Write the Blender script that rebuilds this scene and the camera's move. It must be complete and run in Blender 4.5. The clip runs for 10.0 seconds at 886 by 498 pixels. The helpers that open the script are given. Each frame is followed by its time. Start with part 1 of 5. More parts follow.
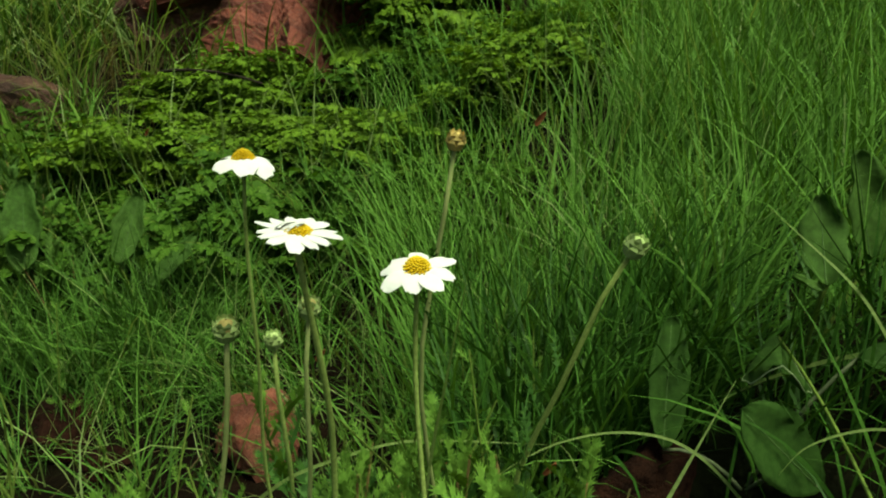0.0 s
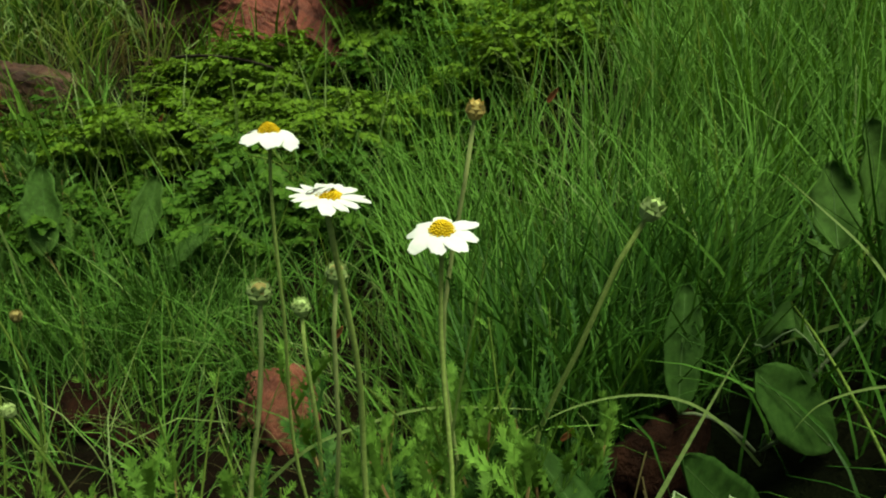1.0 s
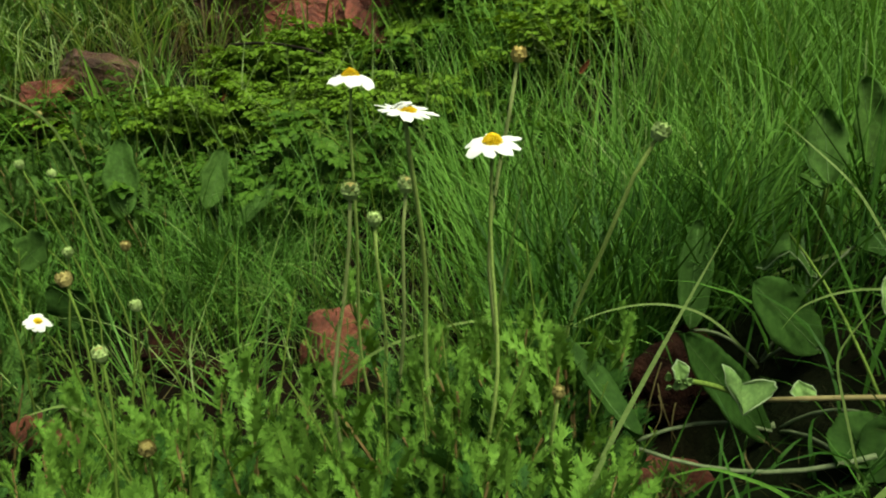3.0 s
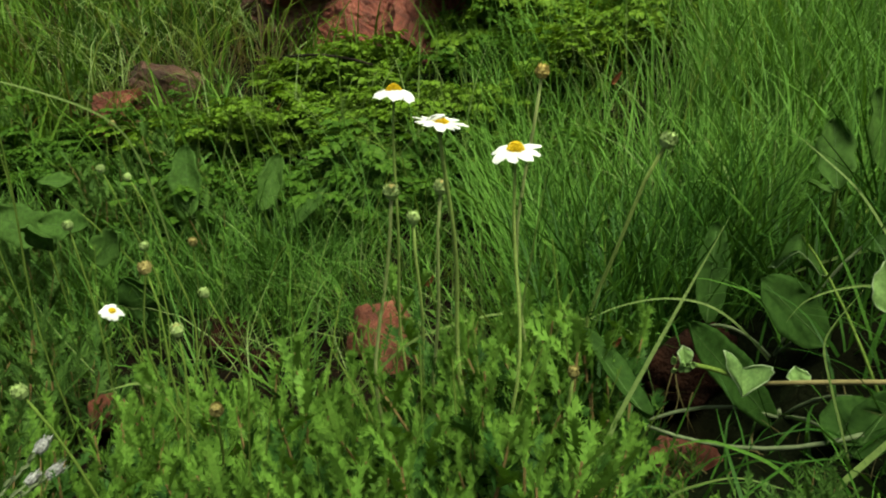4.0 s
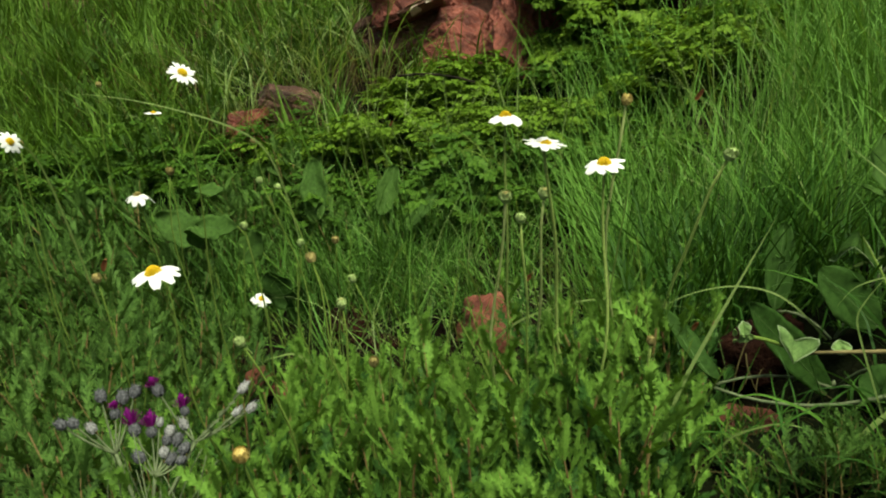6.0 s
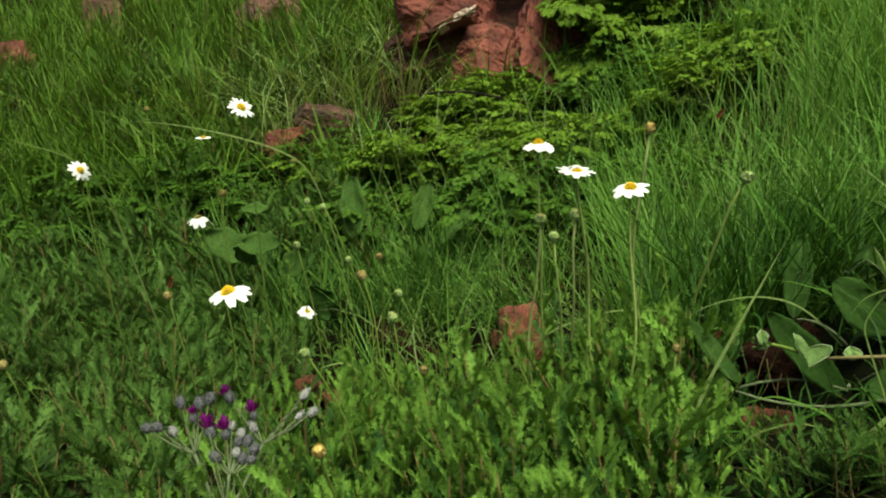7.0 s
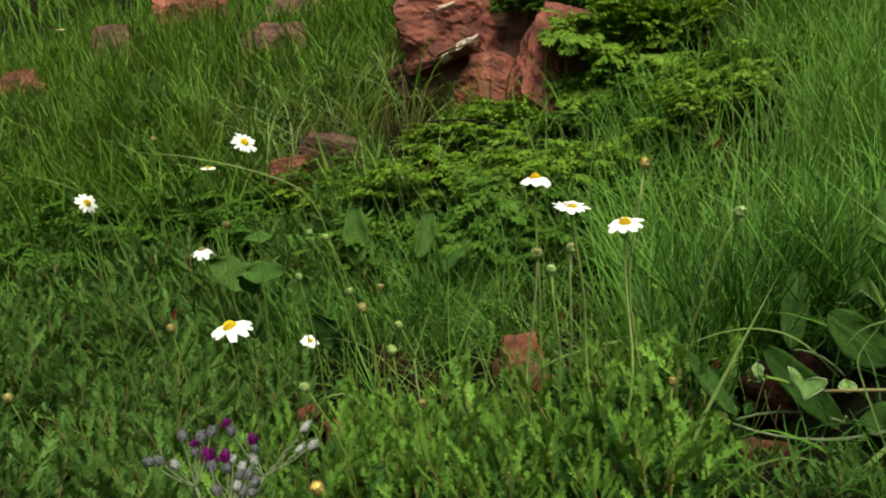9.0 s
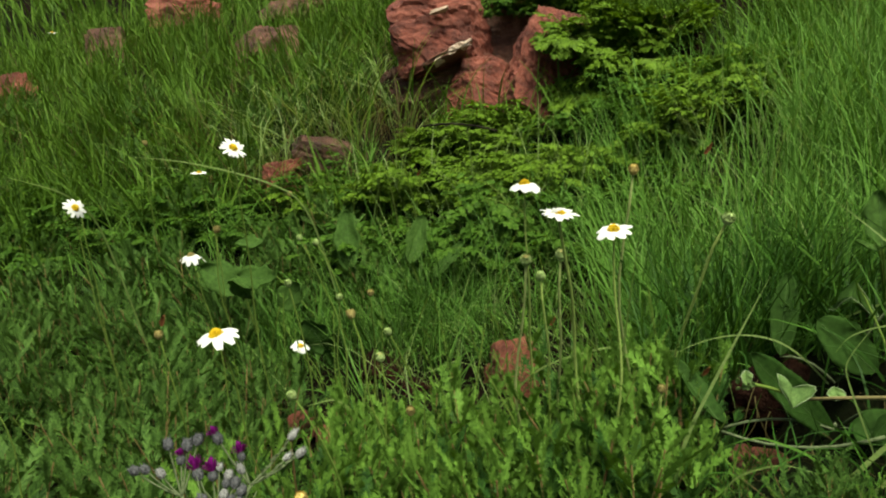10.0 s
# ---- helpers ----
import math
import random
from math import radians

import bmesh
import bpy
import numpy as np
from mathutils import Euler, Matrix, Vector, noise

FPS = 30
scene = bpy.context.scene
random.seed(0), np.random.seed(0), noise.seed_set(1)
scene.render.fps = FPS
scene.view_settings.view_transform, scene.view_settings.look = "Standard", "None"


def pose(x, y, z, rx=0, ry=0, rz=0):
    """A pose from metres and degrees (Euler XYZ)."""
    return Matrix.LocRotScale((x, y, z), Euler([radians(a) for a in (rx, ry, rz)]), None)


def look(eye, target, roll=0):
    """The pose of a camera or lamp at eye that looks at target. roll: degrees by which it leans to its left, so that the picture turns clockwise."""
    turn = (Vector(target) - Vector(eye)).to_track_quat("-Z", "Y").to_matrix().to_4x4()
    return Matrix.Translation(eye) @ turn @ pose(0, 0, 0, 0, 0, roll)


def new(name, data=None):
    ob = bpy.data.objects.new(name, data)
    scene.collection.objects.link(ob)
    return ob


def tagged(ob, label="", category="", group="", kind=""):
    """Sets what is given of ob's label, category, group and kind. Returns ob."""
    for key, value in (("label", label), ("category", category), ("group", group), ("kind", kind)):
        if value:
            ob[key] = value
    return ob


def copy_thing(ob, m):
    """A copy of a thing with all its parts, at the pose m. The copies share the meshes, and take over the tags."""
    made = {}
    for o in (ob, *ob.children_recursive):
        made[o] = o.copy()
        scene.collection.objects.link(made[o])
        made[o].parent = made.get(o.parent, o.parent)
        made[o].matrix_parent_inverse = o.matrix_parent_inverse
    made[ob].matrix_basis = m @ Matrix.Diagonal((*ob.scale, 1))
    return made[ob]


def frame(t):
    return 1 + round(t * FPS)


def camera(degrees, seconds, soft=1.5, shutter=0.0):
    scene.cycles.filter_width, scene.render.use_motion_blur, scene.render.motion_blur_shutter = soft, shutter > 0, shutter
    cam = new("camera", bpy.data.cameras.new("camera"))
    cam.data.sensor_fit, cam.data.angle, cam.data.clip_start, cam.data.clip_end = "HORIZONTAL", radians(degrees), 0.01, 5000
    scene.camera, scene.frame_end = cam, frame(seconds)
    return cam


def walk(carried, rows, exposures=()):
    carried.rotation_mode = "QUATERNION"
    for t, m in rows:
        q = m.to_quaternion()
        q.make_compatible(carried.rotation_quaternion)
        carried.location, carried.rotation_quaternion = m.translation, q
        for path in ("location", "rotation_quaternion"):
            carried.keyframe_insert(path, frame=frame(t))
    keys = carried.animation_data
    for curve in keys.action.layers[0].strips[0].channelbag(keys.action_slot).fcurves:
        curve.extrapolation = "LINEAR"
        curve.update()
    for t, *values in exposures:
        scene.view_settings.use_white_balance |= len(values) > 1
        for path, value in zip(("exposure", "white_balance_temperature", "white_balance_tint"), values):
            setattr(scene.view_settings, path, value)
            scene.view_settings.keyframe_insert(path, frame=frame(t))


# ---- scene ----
cam = camera(63.6, 10.0, soft=2.0)
PATH = [
    (0, (0.038, 0.106, 0.432), (-0.006, 2.034, -0.097), 0.1),
    (0.5, (0.039, 0.105, 0.433), (-0.02, 2.029, -0.112), -0.5),
    (1, (0.032, 0.092, 0.426), (-0.037, 2.008, -0.141), -0.9),
    (1.5, (0.022, 0.071, 0.414), (-0.044, 1.985, -0.162), -0.9),
    (2, (0.028, 0.051, 0.408), (-0.054, 1.965, -0.167), -1.5),
    (2.5, (0.025, 0.02, 0.402), (-0.09, 1.933, -0.17), -1.5),
    (3.8, (0.036, -0.046, 0.406), (-0.224, 1.859, -0.145), -1.3),
    (4, (0.042, -0.06, 0.41), (-0.25, 1.842, -0.136), -1.6),
    (4.5, (0.043, -0.102, 0.418), (-0.342, 1.785, -0.123), -1.9),
    (5, (0.049, -0.132, 0.43), (-0.403, 1.742, -0.103), -2.4),
    (5.2, (0.051, -0.146, 0.43), (-0.425, 1.724, -0.097), -2.8),
    (6.3, (0.053, -0.209, 0.443), (-0.513, 1.639, -0.071), -3.6),
    (6.5, (0.052, -0.224, 0.453), (-0.53, 1.62, -0.058), -3.9),
    (7, (0.056, -0.249, 0.462), (-0.556, 1.59, -0.031), -4.7),
    (7.5, (0.056, -0.258, 0.467), (-0.574, 1.579, -0.011), -5.0),
    (8, (0.062, -0.259, 0.472), (-0.565, 1.585, 0.015), -5.0),
    (8.5, (0.069, -0.254, 0.472), (-0.555, 1.594, 0.035), -5.1),
    (9, (0.066, -0.254, 0.475), (-0.561, 1.596, 0.043), -5.0),
    (9.5, (0.068, -0.249, 0.476), (-0.556, 1.602, 0.049), -4.9),
    (10, (0.071, -0.248, 0.477), (-0.543, 1.608, 0.052), -4.9),
]
walk(cam, [(t, look(eye, target, roll)) for t, eye, target, roll in PATH],
     exposures=[(0.0, 0.50, 7150, -19), (1.2, 0.50, 7150, -19), (2.5, 0.76, 7100, -16), (4.0, 0.80, 7050, -13), (6.5, 0.80, 6950, -8), (10.0, 0.80, 6950, -6)])

# ---- light ----
world = bpy.data.worlds.new("overcast_sky")
scene.world = world
world.use_nodes = True
wn = world.node_tree.nodes
sky = wn.new("ShaderNodeTexSky")
sky.sky_type = "NISHITA"
sky.sun_disc = False
sky.air_density, sky.dust_density, sky.ozone_density = 0.6, 6.0, 0.3
sky.sun_elevation, sky.sun_rotation = radians(66), radians(139)
world.node_tree.links.new(sky.outputs[0], wn["Background"].inputs[0])
wn["Background"].inputs[1].default_value = 0.088
sun = new("sun", bpy.data.lights.new("sun", "SUN"))
sun.data.energy, sun.data.angle, sun.data.color = 4.1, radians(32), (1.0, 0.96, 0.87)
sun.matrix_world = look((1.2, -0.9, 4.2), (0, 0.5, 0))


# ---- materials ----
def nodes_of(name):
    m = bpy.data.materials.new(name)
    m.use_nodes = True
    nt = m.node_tree
    return m, nt, nt.nodes["Principled BSDF"], nt.nodes["Material Output"]


def ramp(nt, fac, stops):
    r = nt.nodes.new("ShaderNodeValToRGB")
    while len(r.color_ramp.elements) < len(stops):
        r.color_ramp.elements.new(0.5)
    for e, (p, c) in zip(r.color_ramp.elements, stops):
        e.position, e.color = p, (*c, 1)
    nt.links.new(fac, r.inputs[0])
    return r.outputs[0]


def noise_tex(nt, scale, detail=4.0, rough=0.6, coord="Object"):
    co = nt.nodes.new("ShaderNodeTexCoord")
    n = nt.nodes.new("ShaderNodeTexNoise")
    n.inputs["Scale"].default_value, n.inputs["Detail"].default_value, n.inputs["Roughness"].default_value = scale, detail, rough
    nt.links.new(co.outputs[coord], n.inputs["Vector"])
    return n.outputs["Fac"]


def mix_col(nt, fac, a, b, mode="MIX"):
    m = nt.nodes.new("ShaderNodeMix")
    m.data_type, m.blend_type = "RGBA", mode
    for sock, v in ((m.inputs[0], fac), (m.inputs[6], a), (m.inputs[7], b)):
        if hasattr(v, "links"):
            nt.links.new(v, sock)
        elif isinstance(v, tuple):
            sock.default_value = (*v, 1)
        else:
            sock.default_value = v
    return m.outputs[2]


def bump(nt, bsdf, height, strength, dist):
    b = nt.nodes.new("ShaderNodeBump")
    b.inputs["Strength"].default_value, b.inputs["Distance"].default_value = strength, dist
    nt.links.new(height, b.inputs["Height"])
    nt.links.new(b.outputs[0], bsdf.inputs["Normal"])


def leaf_material(name, dark, mid, light, rough=0.5, through_light=0.35, grain=60.0, patch=7.0, shine=0.12, blister=0.0):
    """Foliage: a colour for each blade or leaflet, patches of growth, fine grain; part of the light passes through."""
    m, nt, p, out = nodes_of(name)
    geo = nt.nodes.new("ShaderNodeNewGeometry")
    info = nt.nodes.new("ShaderNodeObjectInfo")
    even = mid[2] > 0.5
    if not even:
        dark, mid, light = (tuple(0.5 * a for a in c) for c in (dark, mid, light))
    low = dark if even else tuple(0.7 * a for a in dark)
    high = light if even else tuple(0.98 * a for a in light)
    per = ramp(nt, geo.outputs["Random Per Island"], [(0.0, low), (0.25, dark), (0.58, mid), (1.0, high)])
    big = ramp(nt, noise_tex(nt, patch, 3.0), [(0.3, dark), (0.7, light)])
    col = mix_col(nt, 0.25, per, big)
    col = mix_col(nt, 0.22, col, ramp(nt, info.outputs["Random"], [(0.0, dark), (0.5, mid), (1.0, light)]))
    fine = ramp(nt, noise_tex(nt, grain * 8, 3.0), [(0.3, (0.95, 0.95, 0.95) if even else (0.72, 0.72, 0.72)), (0.7, (1.05, 1.05, 1.05) if even else (1.15, 1.15, 1.15))])
    col = mix_col(nt, 1.0, col, fine, "MULTIPLY")
    if blister:
        net = noise_tex(nt, 170.0, 4.0, 0.55)
        col = mix_col(nt, 1.0, col, ramp(nt, net, [(0.34, (0.80, 0.82, 0.80)), (0.52, (1.0, 1.0, 1.0)), (0.70, (1.16, 1.13, 1.14))]), "MULTIPLY")
        bump(nt, p, net, blister, 0.0012)
    nt.links.new(col, p.inputs["Base Color"])
    p.inputs["Roughness"].default_value = rough
    p.inputs["Specular IOR Level"].default_value = 0.45 * shine
    tr = nt.nodes.new("ShaderNodeBsdfTranslucent")
    warm = mix_col(nt, 1.0, col, (1.15, 1.1, 0.5), "MULTIPLY")
    nt.links.new(warm, tr.inputs[0])
    sh = nt.nodes.new("ShaderNodeMixShader")
    sh.inputs[0].default_value = through_light
    nt.links.new(p.outputs[0], sh.inputs[1])
    nt.links.new(tr.outputs[0], sh.inputs[2])
    nt.links.new(sh.outputs[0], out.inputs[0])
    return m


def plain_material(name, a, b, scale, rough, bump_strength=0.3, bump_dist=0.001, detail=5.0):
    m, nt, p, out = nodes_of(name)
    a, b = (tuple(0.62 * k for k in c) for c in (a, b))
    f = noise_tex(nt, scale, detail)
    col = ramp(nt, f, [(0.3, a), (0.7, b)])
    big = ramp(nt, noise_tex(nt, scale * 0.13, 3.0), [(0.3, (0.8, 0.8, 0.8)), (0.7, (1.12, 1.12, 1.12))])
    nt.links.new(mix_col(nt, 1.0, col, big, "MULTIPLY"), p.inputs["Base Color"])
    p.inputs["Roughness"].default_value = rough
    p.inputs["Specular IOR Level"].default_value = 0.05
    bump(nt, p, noise_tex(nt, scale * 2.3, 6.0), bump_strength, bump_dist)
    return m


M_GRASS = leaf_material("grass_blade_green", (0.105, 0.245, 0.036), (0.192, 0.415, 0.066), (0.28, 0.54, 0.105), 0.45, 0.2)
# The blade green again, darkened, most of all in its darkest blades.
M_GRASS_MID = leaf_material("darker_grass_green", (0.024, 0.078, 0.012), (0.105, 0.255, 0.040), (0.24, 0.47, 0.085), 0.45, 0.2)
# Darker copy of the grass green: shade of bank and hollow is in the colour.
M_GRASS_SHADE = leaf_material("shade_toned_grass", (0.022, 0.072, 0.011), (0.068, 0.180, 0.026), (0.135, 0.30, 0.045), 0.45, 0.2)
M_GRASS_CREST = leaf_material("bank_crest_grass_green", (0.092, 0.21, 0.03), (0.19, 0.395, 0.06), (0.295, 0.54, 0.105), 0.45, 0.2)
M_GRASS_FAR = leaf_material("hillside_grass_green", (0.062, 0.138, 0.015), (0.142, 0.285, 0.032), (0.25, 0.43, 0.062), 0.5, 0.2)
M_GRASS_PALE = leaf_material("pale_grass_green", (0.24, 0.37, 0.09), (0.36, 0.52, 0.15), (0.48, 0.63, 0.24), 0.45, shine=0.3)
M_STRAW = leaf_material("dry_grass_straw", (0.10, 0.085, 0.03), (0.18, 0.15, 0.06), (0.28, 0.24, 0.11), 0.6)
M_HERB = leaf_material("feathery_leaf_green", (0.032, 0.098, 0.021), (0.081, 0.196, 0.038), (0.146, 0.302, 0.058), 0.5, 0.18)
M_HERB_TIP = leaf_material("feathery_young_leaf_lime_green", (0.140, 0.285, 0.044), (0.208, 0.41, 0.061), (0.272, 0.49, 0.082), 0.5, 0.2)
M_HERB_DARK = leaf_material("feathery_leaf_grey_green", (0.024, 0.066, 0.012), (0.092, 0.20, 0.038), (0.19, 0.345, 0.072), 0.55, 0.18)
M_HERB_DARK_TIP = leaf_material("feathery_tip_soft_green", (0.055, 0.125, 0.024), (0.13, 0.26, 0.050), (0.21, 0.375, 0.085), 0.55, 0.2)
M_FERN = leaf_material("compound_leaf_yellow_green", (0.130, 0.24, 0.022), (0.195, 0.35, 0.032), (0.265, 0.45, 0.048), 0.5, 0.28)
# Deeper copy of the yellow-green: shade under the upper leaves is in the colour.
M_FERN_SHADE = leaf_material("compound_leaf_shade_green", (0.055, 0.135, 0.016), (0.105, 0.235, 0.028), (0.165, 0.32, 0.042), 0.5)
M_BROAD = leaf_material("broad_leaf_green", (0.042, 0.104, 0.021), (0.068, 0.155, 0.030), (0.100, 0.205, 0.044), 0.7, 0.42, 20.0, 30.0, 0.10, 0.8)
M_SOFT_LEAF = leaf_material("soft_oval_leaf_green", (0.080, 0.180, 0.036), (0.128, 0.255, 0.052), (0.180, 0.33, 0.074), 0.7, 0.4, 20.0, 30.0, blister=0.7)
M_FUZZY = leaf_material("woolly_leaf_pale_green", (0.25, 0.43, 0.13), (0.34, 0.55, 0.17), (0.42, 0.62, 0.22), 0.85, 0.35, 60.0, 60.0, blister=0.3)
M_STEM = leaf_material("green_stem", (0.38, 0.53, 0.13), (0.46, 0.61, 0.16), (0.54, 0.70, 0.21), 0.85, 0.1, shine=0.04)
M_RIB = leaf_material("pale_leaf_rib", (0.10, 0.19, 0.05), (0.14, 0.25, 0.07), (0.18, 0.30, 0.10), 0.6, 0.1)
M_STEM_THIN = leaf_material("thin_grey_green_stem", (0.17, 0.27, 0.05), (0.22, 0.33, 0.065), (0.28, 0.39, 0.085), 0.85, 0.1, shine=0.04)
M_STEM_BROWN = plain_material("brownish_stem", (0.29, 0.37, 0.12), (0.42, 0.48, 0.18), 120, 0.6)
M_STEM_RED = plain_material("reddish_herb_stem", (0.20, 0.12, 0.05), (0.32, 0.24, 0.10), 120, 0.7)
M_RUNNER = plain_material("tan_runner_stem", (0.21, 0.175, 0.075), (0.32, 0.265, 0.12), 120, 0.6)
M_STEM_GREY = plain_material("woolly_grey_stem", (0.12, 0.16, 0.075), (0.21, 0.25, 0.135), 200, 0.8)
M_PETAL = leaf_material("white_petal", (0.52, 0.53, 0.515), (0.56, 0.57, 0.555), (0.60, 0.605, 0.595), 0.6, 0.12, 30.0, 40.0)
M_DISC = plain_material("yellow_floret", (0.88, 0.56, 0.022), (0.98, 0.74, 0.060), 500, 0.7)
M_DISC_PALE = plain_material("pale_yellow_floret", (0.56, 0.41, 0.11), (0.80, 0.64, 0.24), 500, 0.8)
M_DISC_OLD = plain_material("faded_tan_floret", (0.34, 0.27, 0.09), (0.56, 0.48, 0.19), 500, 0.8)
M_BUD = plain_material("green_bud_bract", (0.34, 0.49, 0.14), (0.54, 0.67, 0.28), 300, 0.7)
M_BUD_RED = plain_material("reddish_bud_tip", (0.26, 0.21, 0.07), (0.40, 0.35, 0.13), 300, 0.8)
M_PURPLE = leaf_material("purple_floret", (0.22, 0.01, 0.21), (0.38, 0.015, 0.36), (0.54, 0.04, 0.50), 0.6, 0.25)
M_GREY_BUD = plain_material("woolly_grey_bud", (0.020, 0.020, 0.022), (0.22, 0.225, 0.24), 620, 0.9)
M_WOOL = plain_material("white_woolly_bud", (0.085, 0.085, 0.085), (0.60, 0.60, 0.59), 560, 0.9)
M_WOOL_RIM = leaf_material("pale_woolly_leaf_rim", (0.42, 0.58, 0.28), (0.52, 0.68, 0.36), (0.60, 0.74, 0.44), 0.9, 0.3, 200.0, 60.0, shine=0.02)
M_DRY_LEAF = plain_material("dry_rust_leaf", (0.32, 0.11, 0.05), (0.50, 0.20, 0.09), 90, 0.7)
M_TWIG = plain_material("dark_twig_bark", (0.02, 0.016, 0.012), (0.05, 0.04, 0.03), 150, 0.8)


def soil_material():
    m, nt, p, out = nodes_of("shade_dark_soil")
    # Blacker than real soil: the shade between plants is put into this colour.
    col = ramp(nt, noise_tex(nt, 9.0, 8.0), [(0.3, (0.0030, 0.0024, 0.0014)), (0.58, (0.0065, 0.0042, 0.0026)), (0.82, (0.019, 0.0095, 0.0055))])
    black_green = ramp(nt, noise_tex(nt, 2.5, 6.0), [(0.45, (0, 0, 0)), (0.62, (1, 1, 1))])
    col = mix_col(nt, black_green, col, (0.005, 0.007, 0.0025))
    nt.links.new(col, p.inputs["Base Color"])
    p.inputs["Roughness"].default_value = 0.95
    p.inputs["Specular IOR Level"].default_value = 0.02
    bump(nt, p, noise_tex(nt, 60.0, 8.0), 0.8, 0.01)
    return m


def rock_material(name, a, b, c, strata=9.0):
    """Iron-red rock: blotches of dark weathering, thin bedding lines, pale veins and a rough grain."""
    m, nt, p, out = nodes_of(name)
    a, b, c = (tuple(0.64 * k for k in q) for q in (a, b, c))
    col = ramp(nt, noise_tex(nt, 11.0, 9.0, 0.68), [(0.28, a), (0.5, b), (0.72, c)])
    grain = ramp(nt, noise_tex(nt, 150.0, 4.0), [(0.3, (0.62, 0.60, 0.58)), (0.72, (1.3, 1.28, 1.26))])
    col = mix_col(nt, 1.0, col, grain, "MULTIPLY")
    blotch = ramp(nt, noise_tex(nt, 7.0, 6.0, 0.6), [(0.36, (0.30, 0.27, 0.27)), (0.52, (1.0, 1.0, 1.0)), (0.7, (1.22, 1.24, 1.26))])
    col = mix_col(nt, 0.65, col, blotch, "MULTIPLY")
    co = nt.nodes.new("ShaderNodeTexCoord")
    mp = nt.nodes.new("ShaderNodeMapping")
    mp.inputs["Scale"].default_value = (1.2, 1.2, strata)
    nt.links.new(co.outputs["Object"], mp.inputs[0])
    band = nt.nodes.new("ShaderNodeTexNoise")
    band.inputs["Scale"].default_value, band.inputs["Detail"].default_value = 5.0, 6.0
    nt.links.new(mp.outputs[0], band.inputs["Vector"])
    line = ramp(nt, band.outputs["Fac"], [(0.40, (0.42, 0.38, 0.38)), (0.47, (1, 1, 1))])
    col = mix_col(nt, 0.5, col, line, "MULTIPLY")
    vein = ramp(nt, band.outputs["Fac"], [(0.64, (0, 0, 0)), (0.71, (1, 1, 1))])
    col = mix_col(nt, mix_col(nt, 1.0, vein, (0.45, 0.45, 0.45), "MULTIPLY"), col, (0.27, 0.17, 0.13))
    nt.links.new(col, p.inputs["Base Color"])
    p.inputs["Roughness"].default_value = 0.6
    p.inputs["Specular IOR Level"].default_value = 0.3
    bump(nt, p, noise_tex(nt, 45.0, 10.0, 0.75), 0.9, 0.012)
    return m


M_SOIL = soil_material()
M_ROCK = rock_material("red_rock", (0.11, 0.028, 0.019), (0.27, 0.070, 0.045), (0.42, 0.140, 0.095))
M_STONE = rock_material("red_meadow_stone", (0.16, 0.045, 0.028), (0.34, 0.105, 0.064), (0.47, 0.18, 0.12), 3.0)
M_ROCK_TAN = rock_material("tan_red_rock", (0.08, 0.034, 0.022), (0.18, 0.078, 0.050), (0.30, 0.15, 0.10))
# Brown rock, darkened further: the shade of overhanging grass is in the colour.
M_ROCK_BROWN = rock_material("brown_rock_shade_in_colour", (0.045, 0.022, 0.015), (0.105, 0.048, 0.032), (0.19, 0.095, 0.065))
M_ROCK_PALE = rock_material("pale_tan_rock", (0.50, 0.33, 0.23), (0.72, 0.54, 0.41), (0.92, 0.78, 0.66))
# Clod brown taken near black: hollow and crevice shade is in the colour.
M_CLOD_SHADE = plain_material("brown_clod_shade_dark", (0.010, 0.0045, 0.003), (0.042, 0.017, 0.010), 40, 0.95, 1.0, 0.01)


# ---- tools for meshes ----
RNG = np.random.default_rng(7)


def mesh(name, verts, faces, mat, parent=None, label="", smooth=True):
    me = bpy.data.meshes.new(name)
    me.from_pydata(np.asarray(verts, dtype=float).tolist(), [], faces if isinstance(faces, list) else faces.tolist())
    if smooth:
        me.polygons.foreach_set("use_smooth", [True] * len(me.polygons))
    me.materials.append(mat)
    me.update()
    ob = new(name, me)
    if parent is not None:
        ob.parent = parent
    if label:
        tagged(ob, label)
    return ob


def empty(name, label, category, group="", m=None):
    ob = new(name)
    ob.empty_display_size = 0.02
    if m is not None:
        ob.matrix_basis = m
    return tagged(ob, label, category, group)


class Soup:
    """Collects verts and faces of many small pieces for one mesh."""

    def __init__(self):
        self.v, self.f, self.n = [], [], 0

    def add(self, v, f):
        v = np.asarray(v, dtype=float)
        self.v.append(v)
        self.f.extend([[i + self.n for i in face] for face in f])
        self.n += len(v)

    def out(self):
        return np.concatenate(self.v), self.f


def tube(points, r0, r1, sides=6):
    """A tapered round stem through points."""
    pts = np.asarray(points, dtype=float)
    n = len(pts)
    d = np.gradient(pts, axis=0)
    d /= np.linalg.norm(d, axis=1)[:, None] + 1e-12
    a = np.cross(d, [0.31, 0.17, 0.93] if abs(d[0][2]) < 0.9 else [1.0, 0.1, 0.0])
    a /= np.linalg.norm(a, axis=1)[:, None]
    b = np.cross(d, a)
    v, f = [], []
    for i in range(n):
        r = r0 + (r1 - r0) * i / (n - 1)
        for k in range(sides):
            q = 2 * math.pi * k / sides
            v.append(pts[i] + r * (math.cos(q) * a[i] + math.sin(q) * b[i]))
    for i in range(n - 1):
        for k in range(sides):
            k2 = (k + 1) % sides
            f.append([i * sides + k, i * sides + k2, (i + 1) * sides + k2, (i + 1) * sides + k])
    f.append(list(range(sides))[::-1])
    f.append([(n - 1) * sides + k for k in range(sides)])
    return np.array(v), f


